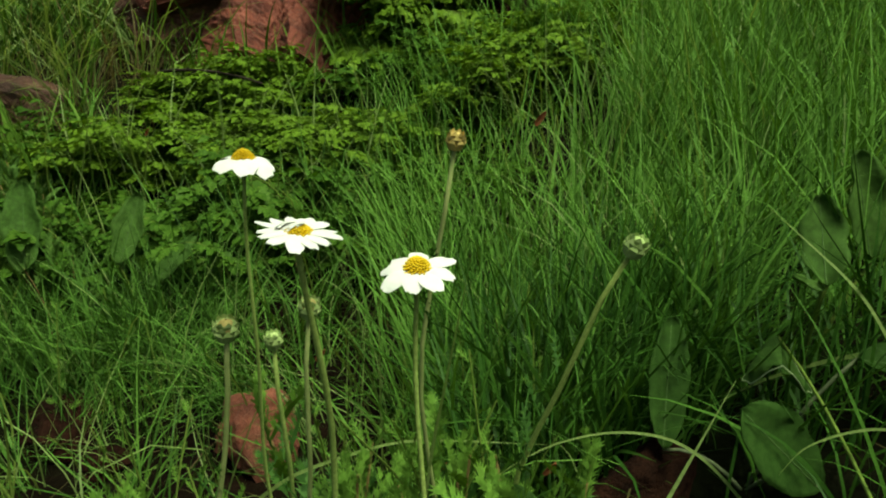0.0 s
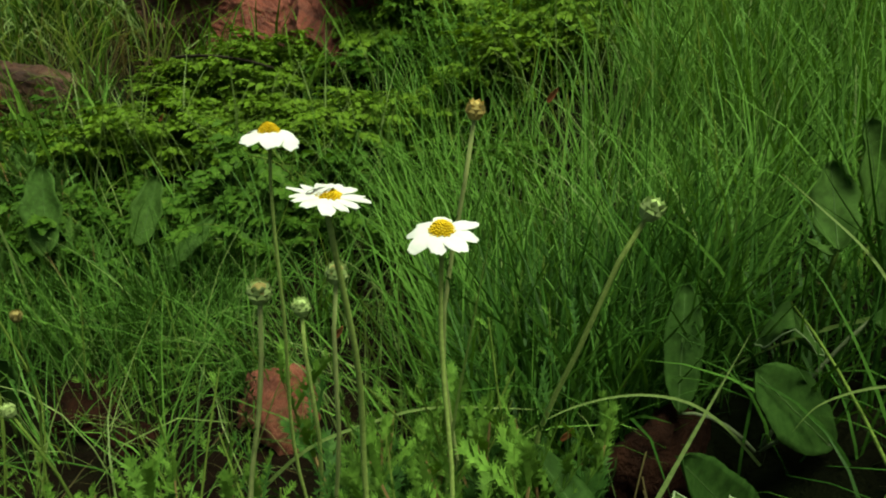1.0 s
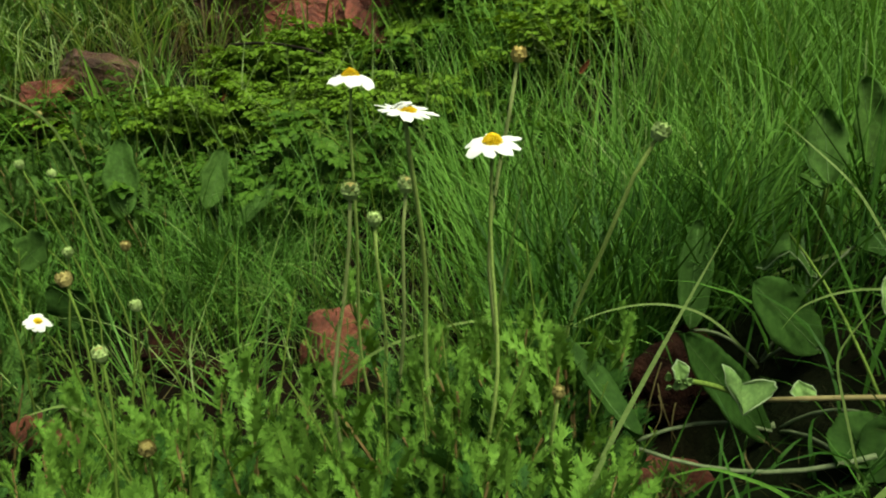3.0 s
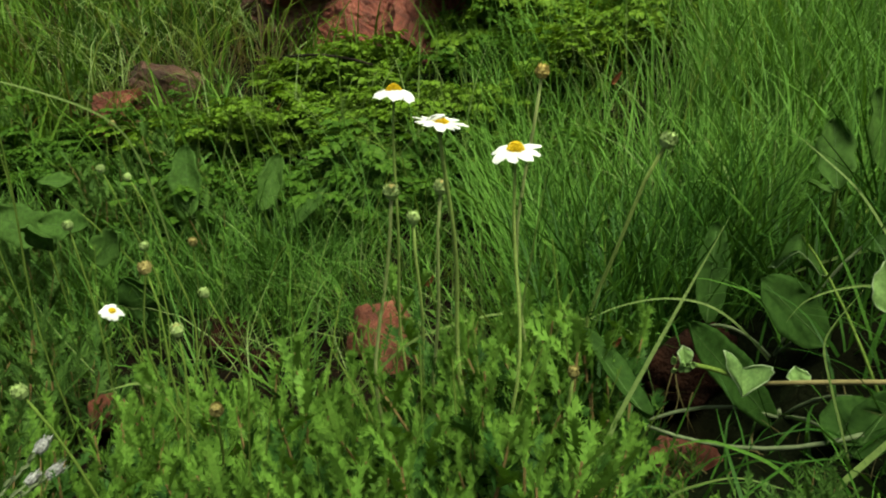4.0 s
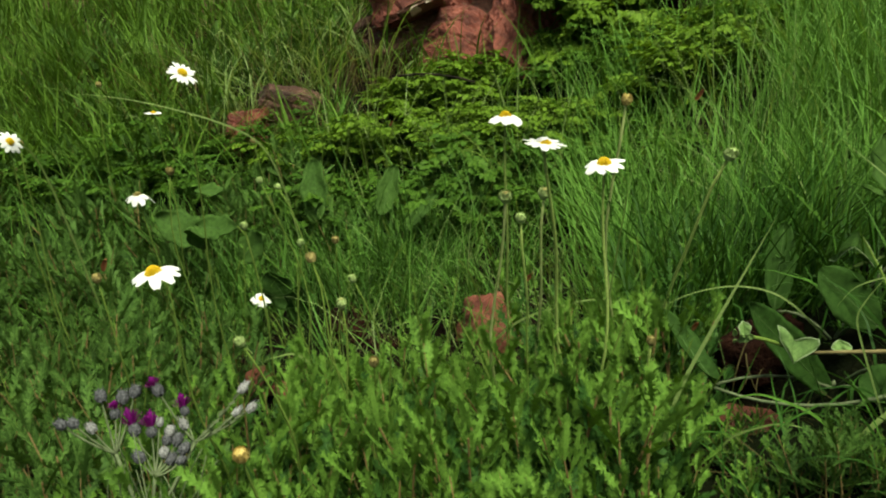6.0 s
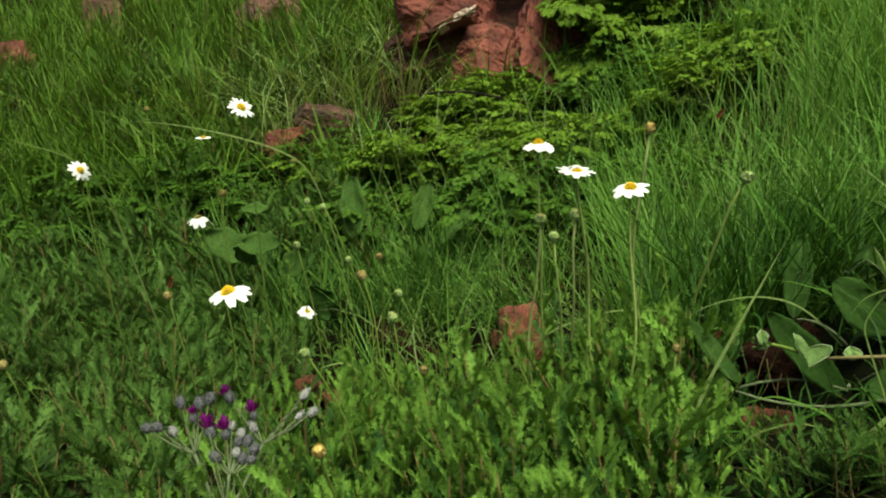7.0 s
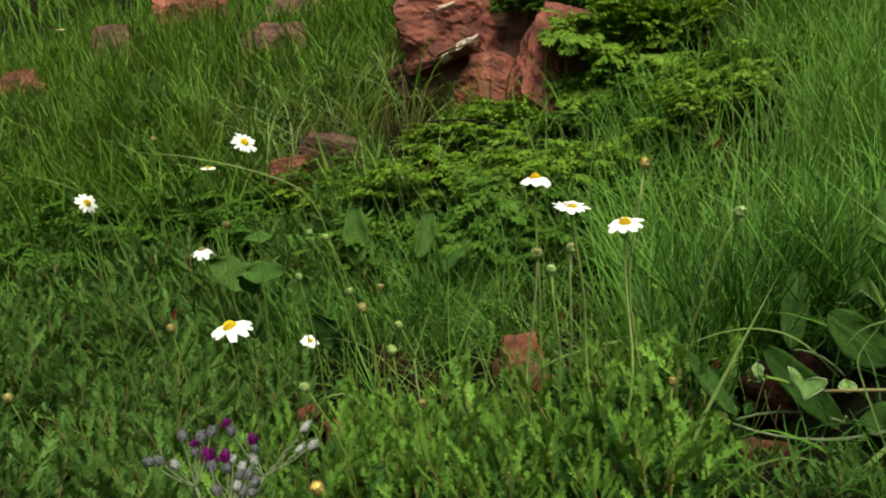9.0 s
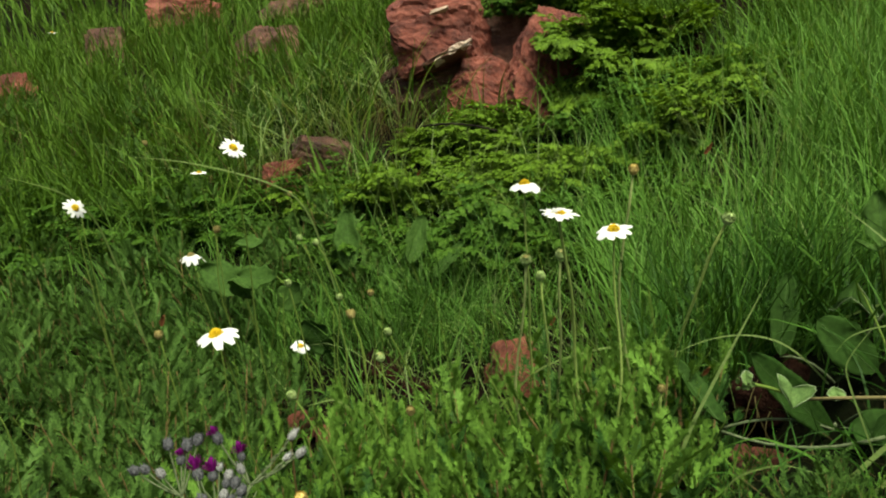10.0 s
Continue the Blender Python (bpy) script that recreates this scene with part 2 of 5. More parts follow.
def arc(p0, p1, bulge, n=9):
    """Points from p0 to p1 with a bend: bulge is the offset of the middle."""
    p0, p1, bulge = np.array(p0, float), np.array(p1, float), np.array(bulge, float)
    s = np.linspace(0, 1, n)[:, None]
    return p0 + (p1 - p0) * s + bulge * 4 * s * (1 - s)


def basis(direction, up=(0, 0, 1), spin=0.0):
    """Columns x, y, z with y along direction and z as near to up as can be."""
    y = np.array(direction, float)
    y /= np.linalg.norm(y)
    x = np.cross(y, up)
    if np.linalg.norm(x) < 1e-4:
        x = np.cross(y, (1, 0.2, 0))
    x /= np.linalg.norm(x)
    z = np.cross(x, y)
    c, s = math.cos(spin), math.sin(spin)
    return np.stack([c * x + s * z, y, -s * x + c * z], axis=1)


def blades(base, length, width, az, tilt, bend, segs=5):
    """Grass blades as tapering strips: one row of the arrays for each blade."""
    n = len(base)
    s = np.linspace(0, 1, segs + 1)
    th = tilt[:, None] + bend[:, None] * s[None, :] ** 1.4
    thm = 0.5 * (th[:, 1:] + th[:, :-1])
    step = (length / segs)[:, None]
    h = np.concatenate([np.zeros((n, 1)), np.cumsum(np.sin(thm) * step, axis=1)], axis=1)
    z = np.concatenate([np.zeros((n, 1)), np.cumsum(np.cos(thm) * step, axis=1)], axis=1)
    drift = az[:, None] + RNG.normal(0, 0.35, n)[:, None] * s[None, :]
    pos = np.stack([base[:, 0:1] + h * np.cos(drift), base[:, 1:2] + h * np.sin(drift), base[:, 2:3] + z], axis=2)
    tw = az + math.pi / 2 + RNG.normal(0, 0.6, n)
    side = np.stack([np.cos(tw), np.sin(tw), RNG.normal(0, 0.2, n)], axis=1)
    prof = np.maximum(0.06, np.minimum(1, 0.6 + 1.6 * s) * (1 - s ** 1.8))
    off = side[:, None, :] * (0.5 * width[:, None] * prof[None, :])[:, :, None]
    v = np.stack([pos - off, pos + off], axis=2).reshape(-1, 3)
    k = segs + 1
    start = (np.arange(n) * k * 2)[:, None]
    i = np.arange(segs)[None, :] * 2
    f = np.stack([start + i, start + i + 1, start + i + 3, start + i + 2], axis=2).reshape(-1, 4)
    return v, f


# ---- the ground ----
def smooth_step(a, b, v):
    k = np.clip((v - a) / (b - a), 0, 1)
    return k * k * (3 - 2 * k)


def ground(x, y):
    """Height of the bank: it falls to one side, lies nearly flat in front and climbs behind."""
    x, y = np.asarray(x, float), np.asarray(y, float)
    xx = 1.2 * np.tanh(x / 1.2)
    z = 0.05 + (0.17 * xx + 0.155 * (xx + np.sqrt(xx * xx + 0.004))) * (1 - 0.5 * smooth_step(1.0, 1.8, y))
    z = z - 0.015 * smooth_step(0.35, 0.75, y)
    up = np.minimum(y, 14 + 0.02 * y)
    z = z - 0.065 * np.exp(-((x - 0.16) / 0.06) ** 2 - ((y - 0.49) / 0.075) ** 2)
    return z + 0.20 * (up - 0.83 + np.sqrt((up - 0.83) ** 2 + 0.02))


def lumps(x, y):
    return 0.006 * np.sin(37 * x + 5 * np.sin(21 * y)) * np.sin(31 * y + 2.0 * x) + 0.012 * np.sin(9 * x + 1.3) * np.sin(7 * y + 4 * x)


def build_ground():
    g = np.linspace(-1, 1, 191)
    ax = 2.2 * g + 300 * np.abs(g) ** 9 * np.sign(g)
    X, Y = np.meshgrid(ax - 0.3, ax + 0.9)
    Z = ground(X, Y) + lumps(X, Y) * np.exp(-((X + 0.3) ** 2 + (Y - 0.9) ** 2) / 9)
    n = len(g)
    idx = np.arange(n * n).reshape(n, n)
    f = np.stack([idx[:-1, :-1], idx[:-1, 1:], idx[1:, 1:], idx[1:, :-1]], axis=2).reshape(-1, 4)
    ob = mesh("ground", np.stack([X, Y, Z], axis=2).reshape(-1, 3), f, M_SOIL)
    tagged(ob, "soil of a grassy hillside bank, near black for the shade between plants", "ground", kind="structure")


build_ground()


def gz(x, y):
    return float(ground(x, y))

# ---- rocks ----
def rock(name, label, size, place, turn, mat, seed, cuts=9, rough=0.16, level=4, group=""):
    """A broken stone: a ball cut by random planes, then worn by noise at three scales."""
    r = random.Random(seed)
    bm = bmesh.new()
    bmesh.ops.create_icosphere(bm, subdivisions=level, radius=1.0)
    planes = []
    for _ in range(cuts):
        d = Vector((r.uniform(-1, 1), r.uniform(-1, 1), r.uniform(-0.8, 1))).normalized()
        planes.append((d, r.uniform(0.5, 0.8)))
    sx, sy, sz = size
    off = Vector((seed * 3.1, seed * 1.7, seed * 0.9))
    for v in bm.verts:
        p = v.co.copy()
        for d, h in planes:
            k = p.dot(d)
            if k > h:
                p -= d * (k - h) * 0.93
        q = p * 1.9 + off
        p *= 1 + rough * noise.noise(q) + rough * 0.55 * noise.noise(q * 2.7) + rough * 0.3 * noise.noise(q * 7)
        lv = (p.z + 0.25 * p.x) * 2.2 + 0.9 * noise.noise(q * 0.8)
        fr = lv - math.floor(lv)
        ledge = 0.11 * (fr ** 3 - 0.3) + 0.05 * noise.noise(Vector((math.floor(lv) * 3.7, p.x * 2.0, seed)))
        p.x += ledge * p.x
        p.y += ledge * p.y * 1.6
        p += p.normalized() * (0.012 * noise.noise(q * 9) + 0.011 * noise.noise(q * 21) + 0.008 * noise.noise(q * 47))
        v.co = Vector((p.x * sx, p.y * sy, p.z * sz))
    me = bpy.data.meshes.new(name)
    bm.to_mesh(me)
    bm.free()
    me.polygons.foreach_set("use_smooth", [False] * len(me.polygons) if level < 4 else [True] * len(me.polygons))
    me.materials.append(mat)
    ob = new(name, me)
    ob.matrix_basis = pose(*place, *turn)
    return tagged(ob, label, "rock", group)


def block(name, label, size, place, turn, mat, seed, jag=0.22, worn=0.05, beds=3.0, bed_depth=0.05, parent=None, group="", n=22):
    """A split block of bedded rock: a box with uneven corners, broken edges, stepped beds and a rough skin."""
    r = random.Random(seed)
    bm = bmesh.new()
    bmesh.ops.create_cube(bm, size=2.0)
    bmesh.ops.subdivide_edges(bm, edges=bm.edges[:], cuts=n, use_grid_fill=True)
    corner = {(i, j, k): Vector((r.uniform(-jag, jag), r.uniform(-jag, jag), r.uniform(-jag, jag))) for i in (0, 1) for j in (0, 1) for k in (0, 1)}
    chips = [(Vector((r.uniform(-1, 1), r.uniform(-1, 1), r.uniform(-1, 1))).normalized(), r.uniform(0.98, 1.25)) for _ in range(7)]
    off = Vector((seed * 3.1, seed * 1.7, seed * 0.9))
    scale = Vector(size)
    for v in bm.verts:
        p = v.co.copy()
        w = [(a + 1) / 2 for a in p]
        shift = Vector()
        for (i, j, k), c in corner.items():
            shift += c * (w[0] if i else 1 - w[0]) * (w[1] if j else 1 - w[1]) * (w[2] if k else 1 - w[2])
        p += shift
        for d, h in chips:
            k = p.dot(d)
            if k > h:
                p -= d * (k - h)
        q = Vector((p.x * size[0], p.y * size[1], p.z * size[2])) * 14 + off
        lv = p.z * beds + 0.7 * noise.noise(q * 0.5)
        bed = math.floor(lv)
        step = bed_depth * (noise.noise(Vector((bed * 5.3, seed, 0.5 + 0.6 * p.x))) - 0.5 * max(0.0, 1 - 9 * (lv - bed)))
        p.x *= 1 + step
        p.y *= 1 + 1.6 * step
        p = Vector((p.x * scale.x, p.y * scale.y, p.z * scale.z))
        m = min(size)
        p += p.normalized() * m * worn * (1.6 * noise.noise(q * 0.6) + 1.0 * noise.noise(q * 1.7) + 0.8 * abs(noise.noise(q * 4.1)) + 0.5 * noise.noise(q * 9.0))
        v.co = p
    me = bpy.data.meshes.new(name)
    bm.to_mesh(me)
    bm.free()
    me.materials.append(mat)
    ob = new(name, me)
    ob.matrix_basis = pose(*place, *turn)
    if parent is not None:
        ob.parent = parent
        return tagged(ob, label)
    return tagged(ob, label, "rock", group)


outcrop = empty("red_rock_outcrop", "big layered red rock with a pale stepped ledge, in the bank", "rock", "red outcrop rocks")
block("upper_block", "", (0.145, 0.10, 0.120), (-0.605, 1.95, 0.655), (-14, -10, 14), M_ROCK, 5, 0.12, 0.09, 3.0, 0.09, outcrop)
block("core_block", "", (0.16, 0.09, 0.13), (-0.45, 2.09, 0.60), (-22, -12, 20), M_ROCK_TAN, 12, 0.2, 0.10, 4.0, 0.14, outcrop)
block("lower_block", "", (0.15, 0.08, 0.085), (-0.630, 1.97, 0.490), (-20, -12, 10), M_ROCK_TAN, 23, 0.2, 0.10, 3.0, 0.12, outcrop)
block("lower_block", "", (0.105, 0.07, 0.085), (-0.455, 1.90, 0.465), (-28, 22, 24), M_ROCK, 31, 0.25, 0.11, 2.0, 0.10, outcrop)
block("ledge", "pale weathered ledge", (0.060, 0.030, 0.010), (-0.560, 1.828, 0.575), (-20, -19, 8), M_ROCK_TAN, 44, 0.3, 0.12, 2.0, 0.2, outcrop, n=14)
for k, (dx, w, h) in enumerate(((-0.052, 0.016, 0.007), (-0.030, 0.020, 0.006), (-0.008, 0.014, 0.009), (0.014, 0.019, 0.008), (0.036, 0.012, 0.006))):
    block("chip", "pale broken edge of rock", (w, 0.014, h), (-0.515 + dx, 1.812 + 0.004 * (k % 2), 0.595 + 0.42 * dx + 0.004 * (k % 3)), (-25 + 9 * (k % 3), -22 + 7 * (k % 2), 8), M_ROCK_PALE, 47 + k, 0.45, 0.35, 2.0, 0.3, outcrop, n=9)
block("ledge", "pale chipped patch of rock", (0.026, 0.012, 0.006), (-0.566, 1.838, 0.712), (-20, -10, 8), M_ROCK_PALE, 51, 0.4, 0.15, 2.0, 0.2, outcrop, n=12)
block("red_rock_slab", "leaning coarse red rock slab against the outcrop", (0.092, 0.085, 0.160), (-0.262, 1.84, 0.515), (-24, 30, 14), M_ROCK, 65, 0.14, 0.17, 1.0, 0.03, None, "red outcrop rocks", 26)
# Near-black colour puts the shade of the crevice into this rock.
rock("crevice_rock", "rock coloured near black for the crevice shade under hanging leaves", (0.20, 0.17, 0.20), (0.03, 1.99, 0.50), (0, 0, 10), M_CLOD_SHADE, 33, 9, 0.15, 5, "red outcrop rocks")
for i, (x, y, w, h, mat, lab) in enumerate((
        (-2.50, 3.36, 0.18, 0.12, M_ROCK, "red rock half sunk in hillside grass"),
        (-2.72, 2.92, 0.10, 0.17, M_ROCK_TAN, "upright tan rock among hillside grass"),
        (-1.62, 2.66, 0.115, 0.11, M_ROCK_TAN, "tan rock behind long grass"),
        (-2.87, 2.42, 0.12, 0.11, M_ROCK, "small red rock in the slope"),
        (-0.985, 1.54, 0.052, 0.070, M_ROCK, "small broken red rock beside dry grass"),
        (-0.915, 1.66, 0.090, 0.055, M_ROCK_BROWN, "brown red rock with the shade of grass in its colour"),
        (-1.76, 3.22, 0.17, 0.09, M_ROCK_TAN, "flat tan rock behind grass"))):
    block("hillside_rock", lab, (w, w * 0.8, h), (x, y, gz(x, y) + h * (0.35 if y < 2 else 0.10)), (-12, 10 * (i % 3) - 8, 15 + 20 * (i % 4)), mat, 140 + i, 0.28, 0.12, 2.5, 0.1, None, "rocks on the hillside", 14)
for i, (x, y, w, d, h, mat, lab) in enumerate((
        (-0.160, 0.745, 0.043, 0.032, 0.070, M_STONE, "smooth upright red stone between grass and herbs"),
        (-0.205, 0.79, 0.022, 0.020, 0.026, M_STONE, "small red stone leaning on another"),
        (0.151, 0.462, 0.044, 0.030, 0.026, M_STONE, "half buried red stone under creeping leaves"),
        (0.085, 0.36, 0.030, 0.025, 0.020, M_CLOD_SHADE, "dark stone under feathery leaves"),
        (0.176, 0.556, 0.056, 0.030, 0.042, M_CLOD_SHADE, "dark brown clod of earth with roots"),
        (-0.472, 0.635, 0.030, 0.024, 0.034, M_STONE, "red stone among feathery herbs"),
        (-0.385, 0.560, 0.024, 0.020, 0.030, M_STONE, "broken red stone among feathery herbs"),
        (-0.415, 0.605, 0.020, 0.016, 0.026, M_STONE, "red stone chip on the soil"),
        (-0.33, 0.77, 0.045, 0.035, 0.025, M_CLOD_SHADE, "dark brown stone under arching grass"),
        (-0.42, 0.83, 0.06, 0.05, 0.035, M_CLOD_SHADE, "clod below broad leaves, shade put into its colour"))):
    rock("red_stone", lab, (w, d, h), (x, y, gz(x, y) + h * (0.85 if i in (5, 6, 7) else 0.45)), (0, 9 * (i % 3) - 9, 50 * i), mat, 60 + i, 8, 0.14, 4, "stones in the meadow")


# ---- grasses ----
def field(n, xr, yr, keep, length, width, tilt, bend, lean=None, lean_amount=0.0, tufts=0, spread=0.02):
    """Blade arrays over a stretch of ground. keep: a function that says how likely a blade grows at a place."""
    m = n * 4
    if tufts:
        tx, ty = RNG.uniform(*xr, tufts), RNG.uniform(*yr, tufts)
        pick = RNG.integers(0, tufts, m)
        x, y = tx[pick] + RNG.normal(0, spread, m), ty[pick] + RNG.normal(0, spread, m)
        taz = RNG.uniform(0, 6.283, tufts)[pick]
    else:
        x, y = RNG.uniform(*xr, m), RNG.uniform(*yr, m)
        taz = RNG.uniform(0, 6.283, m)
    ok = np.nonzero(RNG.uniform(0, 1, m) < keep(x, y))[0][:n]
    x, y, taz = x[ok], y[ok], taz[ok]
    k = len(x)
    az = taz + RNG.normal(0, 1.0, k)
    if lean is not None:
        put = RNG.uniform(0, 1, k) < lean_amount
        az = np.where(put, lean(x, y) + RNG.normal(0, 0.8, k), az)
    base = np.stack([x, y, ground(x, y) - 0.004], axis=1)
    u = RNG.uniform(0, 1, k)
    return (base, length[0] + (length[1] - length[0]) * u ** 1.2, width[0] + (width[1] - width[0]) * RNG.uniform(0, 1, k), az,
            np.abs(RNG.normal(tilt[0], tilt[1], k)), np.abs(RNG.normal(bend[0], bend[1], k)))


def stuff(name, label, mat, *sets, segs=5):
    vs, fs, n = [], [], 0
    for a in sets:
        v, f = blades(*a, segs=segs)
        vs.append(v)
        fs.append(f + n)
        n += len(v)
    ob = mesh(name, np.concatenate(vs), np.concatenate(fs), mat)
    return tagged(ob, label, "grass", kind="stuff")


def inside(x, y, cx, cy, rx, ry):
    return np.clip(1.6 * (1.15 - ((x - cx) / rx) ** 2 - ((y - cy) / ry) ** 2), 0, 1)


def not_rock(x, y):
    return (1 - np.clip(1.5 * inside(x, y, -0.42, 2.0, 0.36, 0.30), 0, 1)) * (1 - inside(x, y, -0.04, 1.70, 0.15, 0.22))


def stone_gap(x, y):
    """Where the herbs stand open before the red stones."""
    return np.maximum(inside(x, y, -0.44, 0.58, 0.08, 0.13), np.maximum(inside(x, y, -0.395, 0.50, 0.06, 0.11), 0.8 * inside(x, y, -0.36, 0.44, 0.05, 0.06)))


def hollow(x, y):
    """Bare shaded patches between tufts and herbs."""
    gaps = ((-0.50, 0.80, 0.06, 0.07), (-0.33, 0.76, 0.07, 0.05), (-0.16, 0.70, 0.07, 0.10), (-0.13, 0.60, 0.05, 0.12), (-0.42, 0.55, 0.06, 0.10), (-0.06, 0.74, 0.06, 0.06), (0.05, 0.62, 0.06, 0.06), (0.13, 0.50, 0.07, 0.10), (0.16, 0.36, 0.07, 0.10))
    k = np.zeros_like(np.asarray(x, float))
    for g in gaps:
        k = np.maximum(k, inside(x, y, *g))
    return k


def bright_zone(x, y):
    top = 0.56 - 0.09 * smooth_step(-0.2, 0.05, x)
    return smooth_step(-0.48, -0.36, x + 0.25 * (y - 0.4)) * (1 - smooth_step(0.03, 0.08, x)) * (1 - 0.8 * hollow(x, y)) * smooth_step(top + 0.02, top - 0.06, y) * (1 - stone_gap(x, y)) * (1 - inside(x, y, -0.135, 0.60, 0.05, 0.12))


def dark_zone(x, y):
    return (1 - smooth_step(-0.44, -0.32, x + 0.2 * (y - 0.4))) * (1 - smooth_step(0.98, 1.35, y + 0.15 * (x + 0.5))) * (1 - inside(x, y, -0.52, 0.86, 0.15, 0.15)) * (1 - 0.7 * inside(x, y, -0.56, 0.2, 0.22, 0.14)) * (1 - stone_gap(x, y)) * (1 - inside(x, y, -0.345, 0.22, 0.06, 0.06))


def fan(x, y):
    """Grass falls apart to both sides of the bank's crest."""
    return 2.7 - 2.6 * smooth_step(-0.02, 0.22, x)


def right_bank(x, y):
    return smooth_step(-0.08, 0.06, x - 0.0 * y + 0.10 * (y - 0.9)) * smooth_step(0.55, 0.68, y + 0.25 * (0.2 - x)) * (1 - smooth_step(1.45, 1.7, y)) * not_rock(x, y)


def near_flank(x, y):
    return smooth_step(0.02, 0.10, x) * (1 - smooth_step(0.20, 0.28, x)) * (1 - smooth_step(0.68, 0.84, y))


def middle(x, y):
    return smooth_step(0.52, 0.78, y) * inside(x, y, -0.16, 0.82, 0.30, 0.26) * (1 - 0.9 * hollow(x, y))


def upper(x, y):
    return smooth_step(1.25, 1.5, y - 0.12 * (x + 0.6)) * (1 - 0.75 * inside(x, y, -0.35, 1.3, 0.45, 0.25)) * not_rock(x, y) * (1 - 0.8 * inside(x, y, -0.30, 1.48, 0.38, 0.26)) * (1 - 0.85 * inside(x, y, -0.94, 1.54, 0.2, 0.20)) * (1 - 0.9 * inside(x, y, 0.12, 1.5, 0.26, 0.30))


stuff("tall_grass", "dense tall fine green grass leaning on the bank", M_GRASS,
      field(8000, (-0.15, 0.85), (0.45, 1.7), lambda x, y: right_bank(x, y) * (1 - 0.85 * near_flank(x, y)) * (1 - 0.9 * inside(x, y, 0.12, 1.24, 0.22, 0.25)), (0.13, 0.28), (0.0018, 0.0042), (0.24, 0.20), (0.7, 0.5), fan, 0.4, 430, 0.022))
# Low on the flank the darkened green stands in for shade.
stuff("flank_grass", "grass on the flank of the bank, its shade put into the colour", M_GRASS_SHADE,
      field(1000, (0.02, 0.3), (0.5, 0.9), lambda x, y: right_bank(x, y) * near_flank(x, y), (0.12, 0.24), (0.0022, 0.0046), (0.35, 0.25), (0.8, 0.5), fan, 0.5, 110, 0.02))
stuff("crest_grass", "tall light green grass along the crest of the bank", M_GRASS_CREST,
      field(2200, (0.1, 1.0), (1.0, 1.9), lambda x, y: not_rock(x, y) * smooth_step(0.08, 0.25, x) * (1 - 0.9 * inside(x, y, 0.18, 1.40, 0.20, 0.30)), (0.14, 0.32), (0.0024, 0.0048), (0.2, 0.16), (0.6, 0.45), fan, 0.3, 160, 0.025))
# Round the broad leaves the blades carry their shade in the colour as well.
stuff("bank_grass", "grass blades growing through broad leaves, shade put into their green", M_GRASS_SHADE,
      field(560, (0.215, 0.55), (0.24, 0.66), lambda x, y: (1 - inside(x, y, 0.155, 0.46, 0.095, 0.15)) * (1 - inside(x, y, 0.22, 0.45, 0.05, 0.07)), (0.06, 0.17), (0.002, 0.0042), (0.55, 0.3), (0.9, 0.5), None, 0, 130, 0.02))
stuff("leaf_side_grass", "tall grass blades rising before the broad leaves", M_GRASS_SHADE,
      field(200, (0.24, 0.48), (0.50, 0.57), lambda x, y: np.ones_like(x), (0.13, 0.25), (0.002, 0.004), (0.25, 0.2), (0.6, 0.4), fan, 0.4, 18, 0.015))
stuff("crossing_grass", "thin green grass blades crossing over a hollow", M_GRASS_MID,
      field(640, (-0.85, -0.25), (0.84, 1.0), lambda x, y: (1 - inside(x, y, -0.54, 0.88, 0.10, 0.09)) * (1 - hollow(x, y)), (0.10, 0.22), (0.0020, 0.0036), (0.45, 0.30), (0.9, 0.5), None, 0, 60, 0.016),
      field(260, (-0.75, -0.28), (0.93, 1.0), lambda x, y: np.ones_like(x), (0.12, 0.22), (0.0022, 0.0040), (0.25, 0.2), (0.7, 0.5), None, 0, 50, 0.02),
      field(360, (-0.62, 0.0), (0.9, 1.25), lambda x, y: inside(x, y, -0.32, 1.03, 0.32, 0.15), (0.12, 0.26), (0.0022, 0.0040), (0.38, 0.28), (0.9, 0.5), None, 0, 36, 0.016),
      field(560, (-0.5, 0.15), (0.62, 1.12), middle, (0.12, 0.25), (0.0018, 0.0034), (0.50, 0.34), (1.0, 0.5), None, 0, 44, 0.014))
stuff("hillside_grass", "long green grass in tufts on the upper hillside", M_GRASS_FAR,
      field(21000, (-3.4, 1.6), (1.05, 3.6), upper, (0.13, 0.30), (0.0036, 0.0085), (0.24, 0.2), (0.8, 0.5), None, 0, 1150, 0.034))
ROCKS_AHEAD = ((-2.48, 3.1), (-2.70, 2.70), (-1.52, 2.42), (-2.86, 2.22), (-1.45, 2.95))
stuff("tufted_grass", "upright grass tufts growing before the hillside rocks", M_GRASS_FAR,
      *(field(90, (cx - 0.2, cx + 0.2), (cy - 0.07, cy + 0.07), lambda x, y: np.ones_like(x), (0.10, 0.22), (0.003, 0.006), (0.25, 0.2), (0.7, 0.5), None, 0, 8, 0.025) for cx, cy in ROCKS_AHEAD))
stuff("meadow_grass", "long meadow grass all round the flowery bank", M_GRASS_FAR,
      field(12000, (-5, 4.5), (-4.5, 3.5), lambda x, y: 1 - (x > -2.3) * (x < 1.0) * (y > -0.75), (0.12, 0.3), (0.010, 0.018), (0.3, 0.2), (0.7, 0.4), None, 0, 1600, 0.06), segs=3)
stuff("far_grass", "long grass covering the hillside further up", M_GRASS_FAR,
      field(15000, (-9, 4), (3.3, 10), lambda x, y: np.ones_like(x), (0.22, 0.45), (0.008, 0.016), (0.2, 0.15), (0.6, 0.4), None, 0, 2000, 0.07), segs=4)
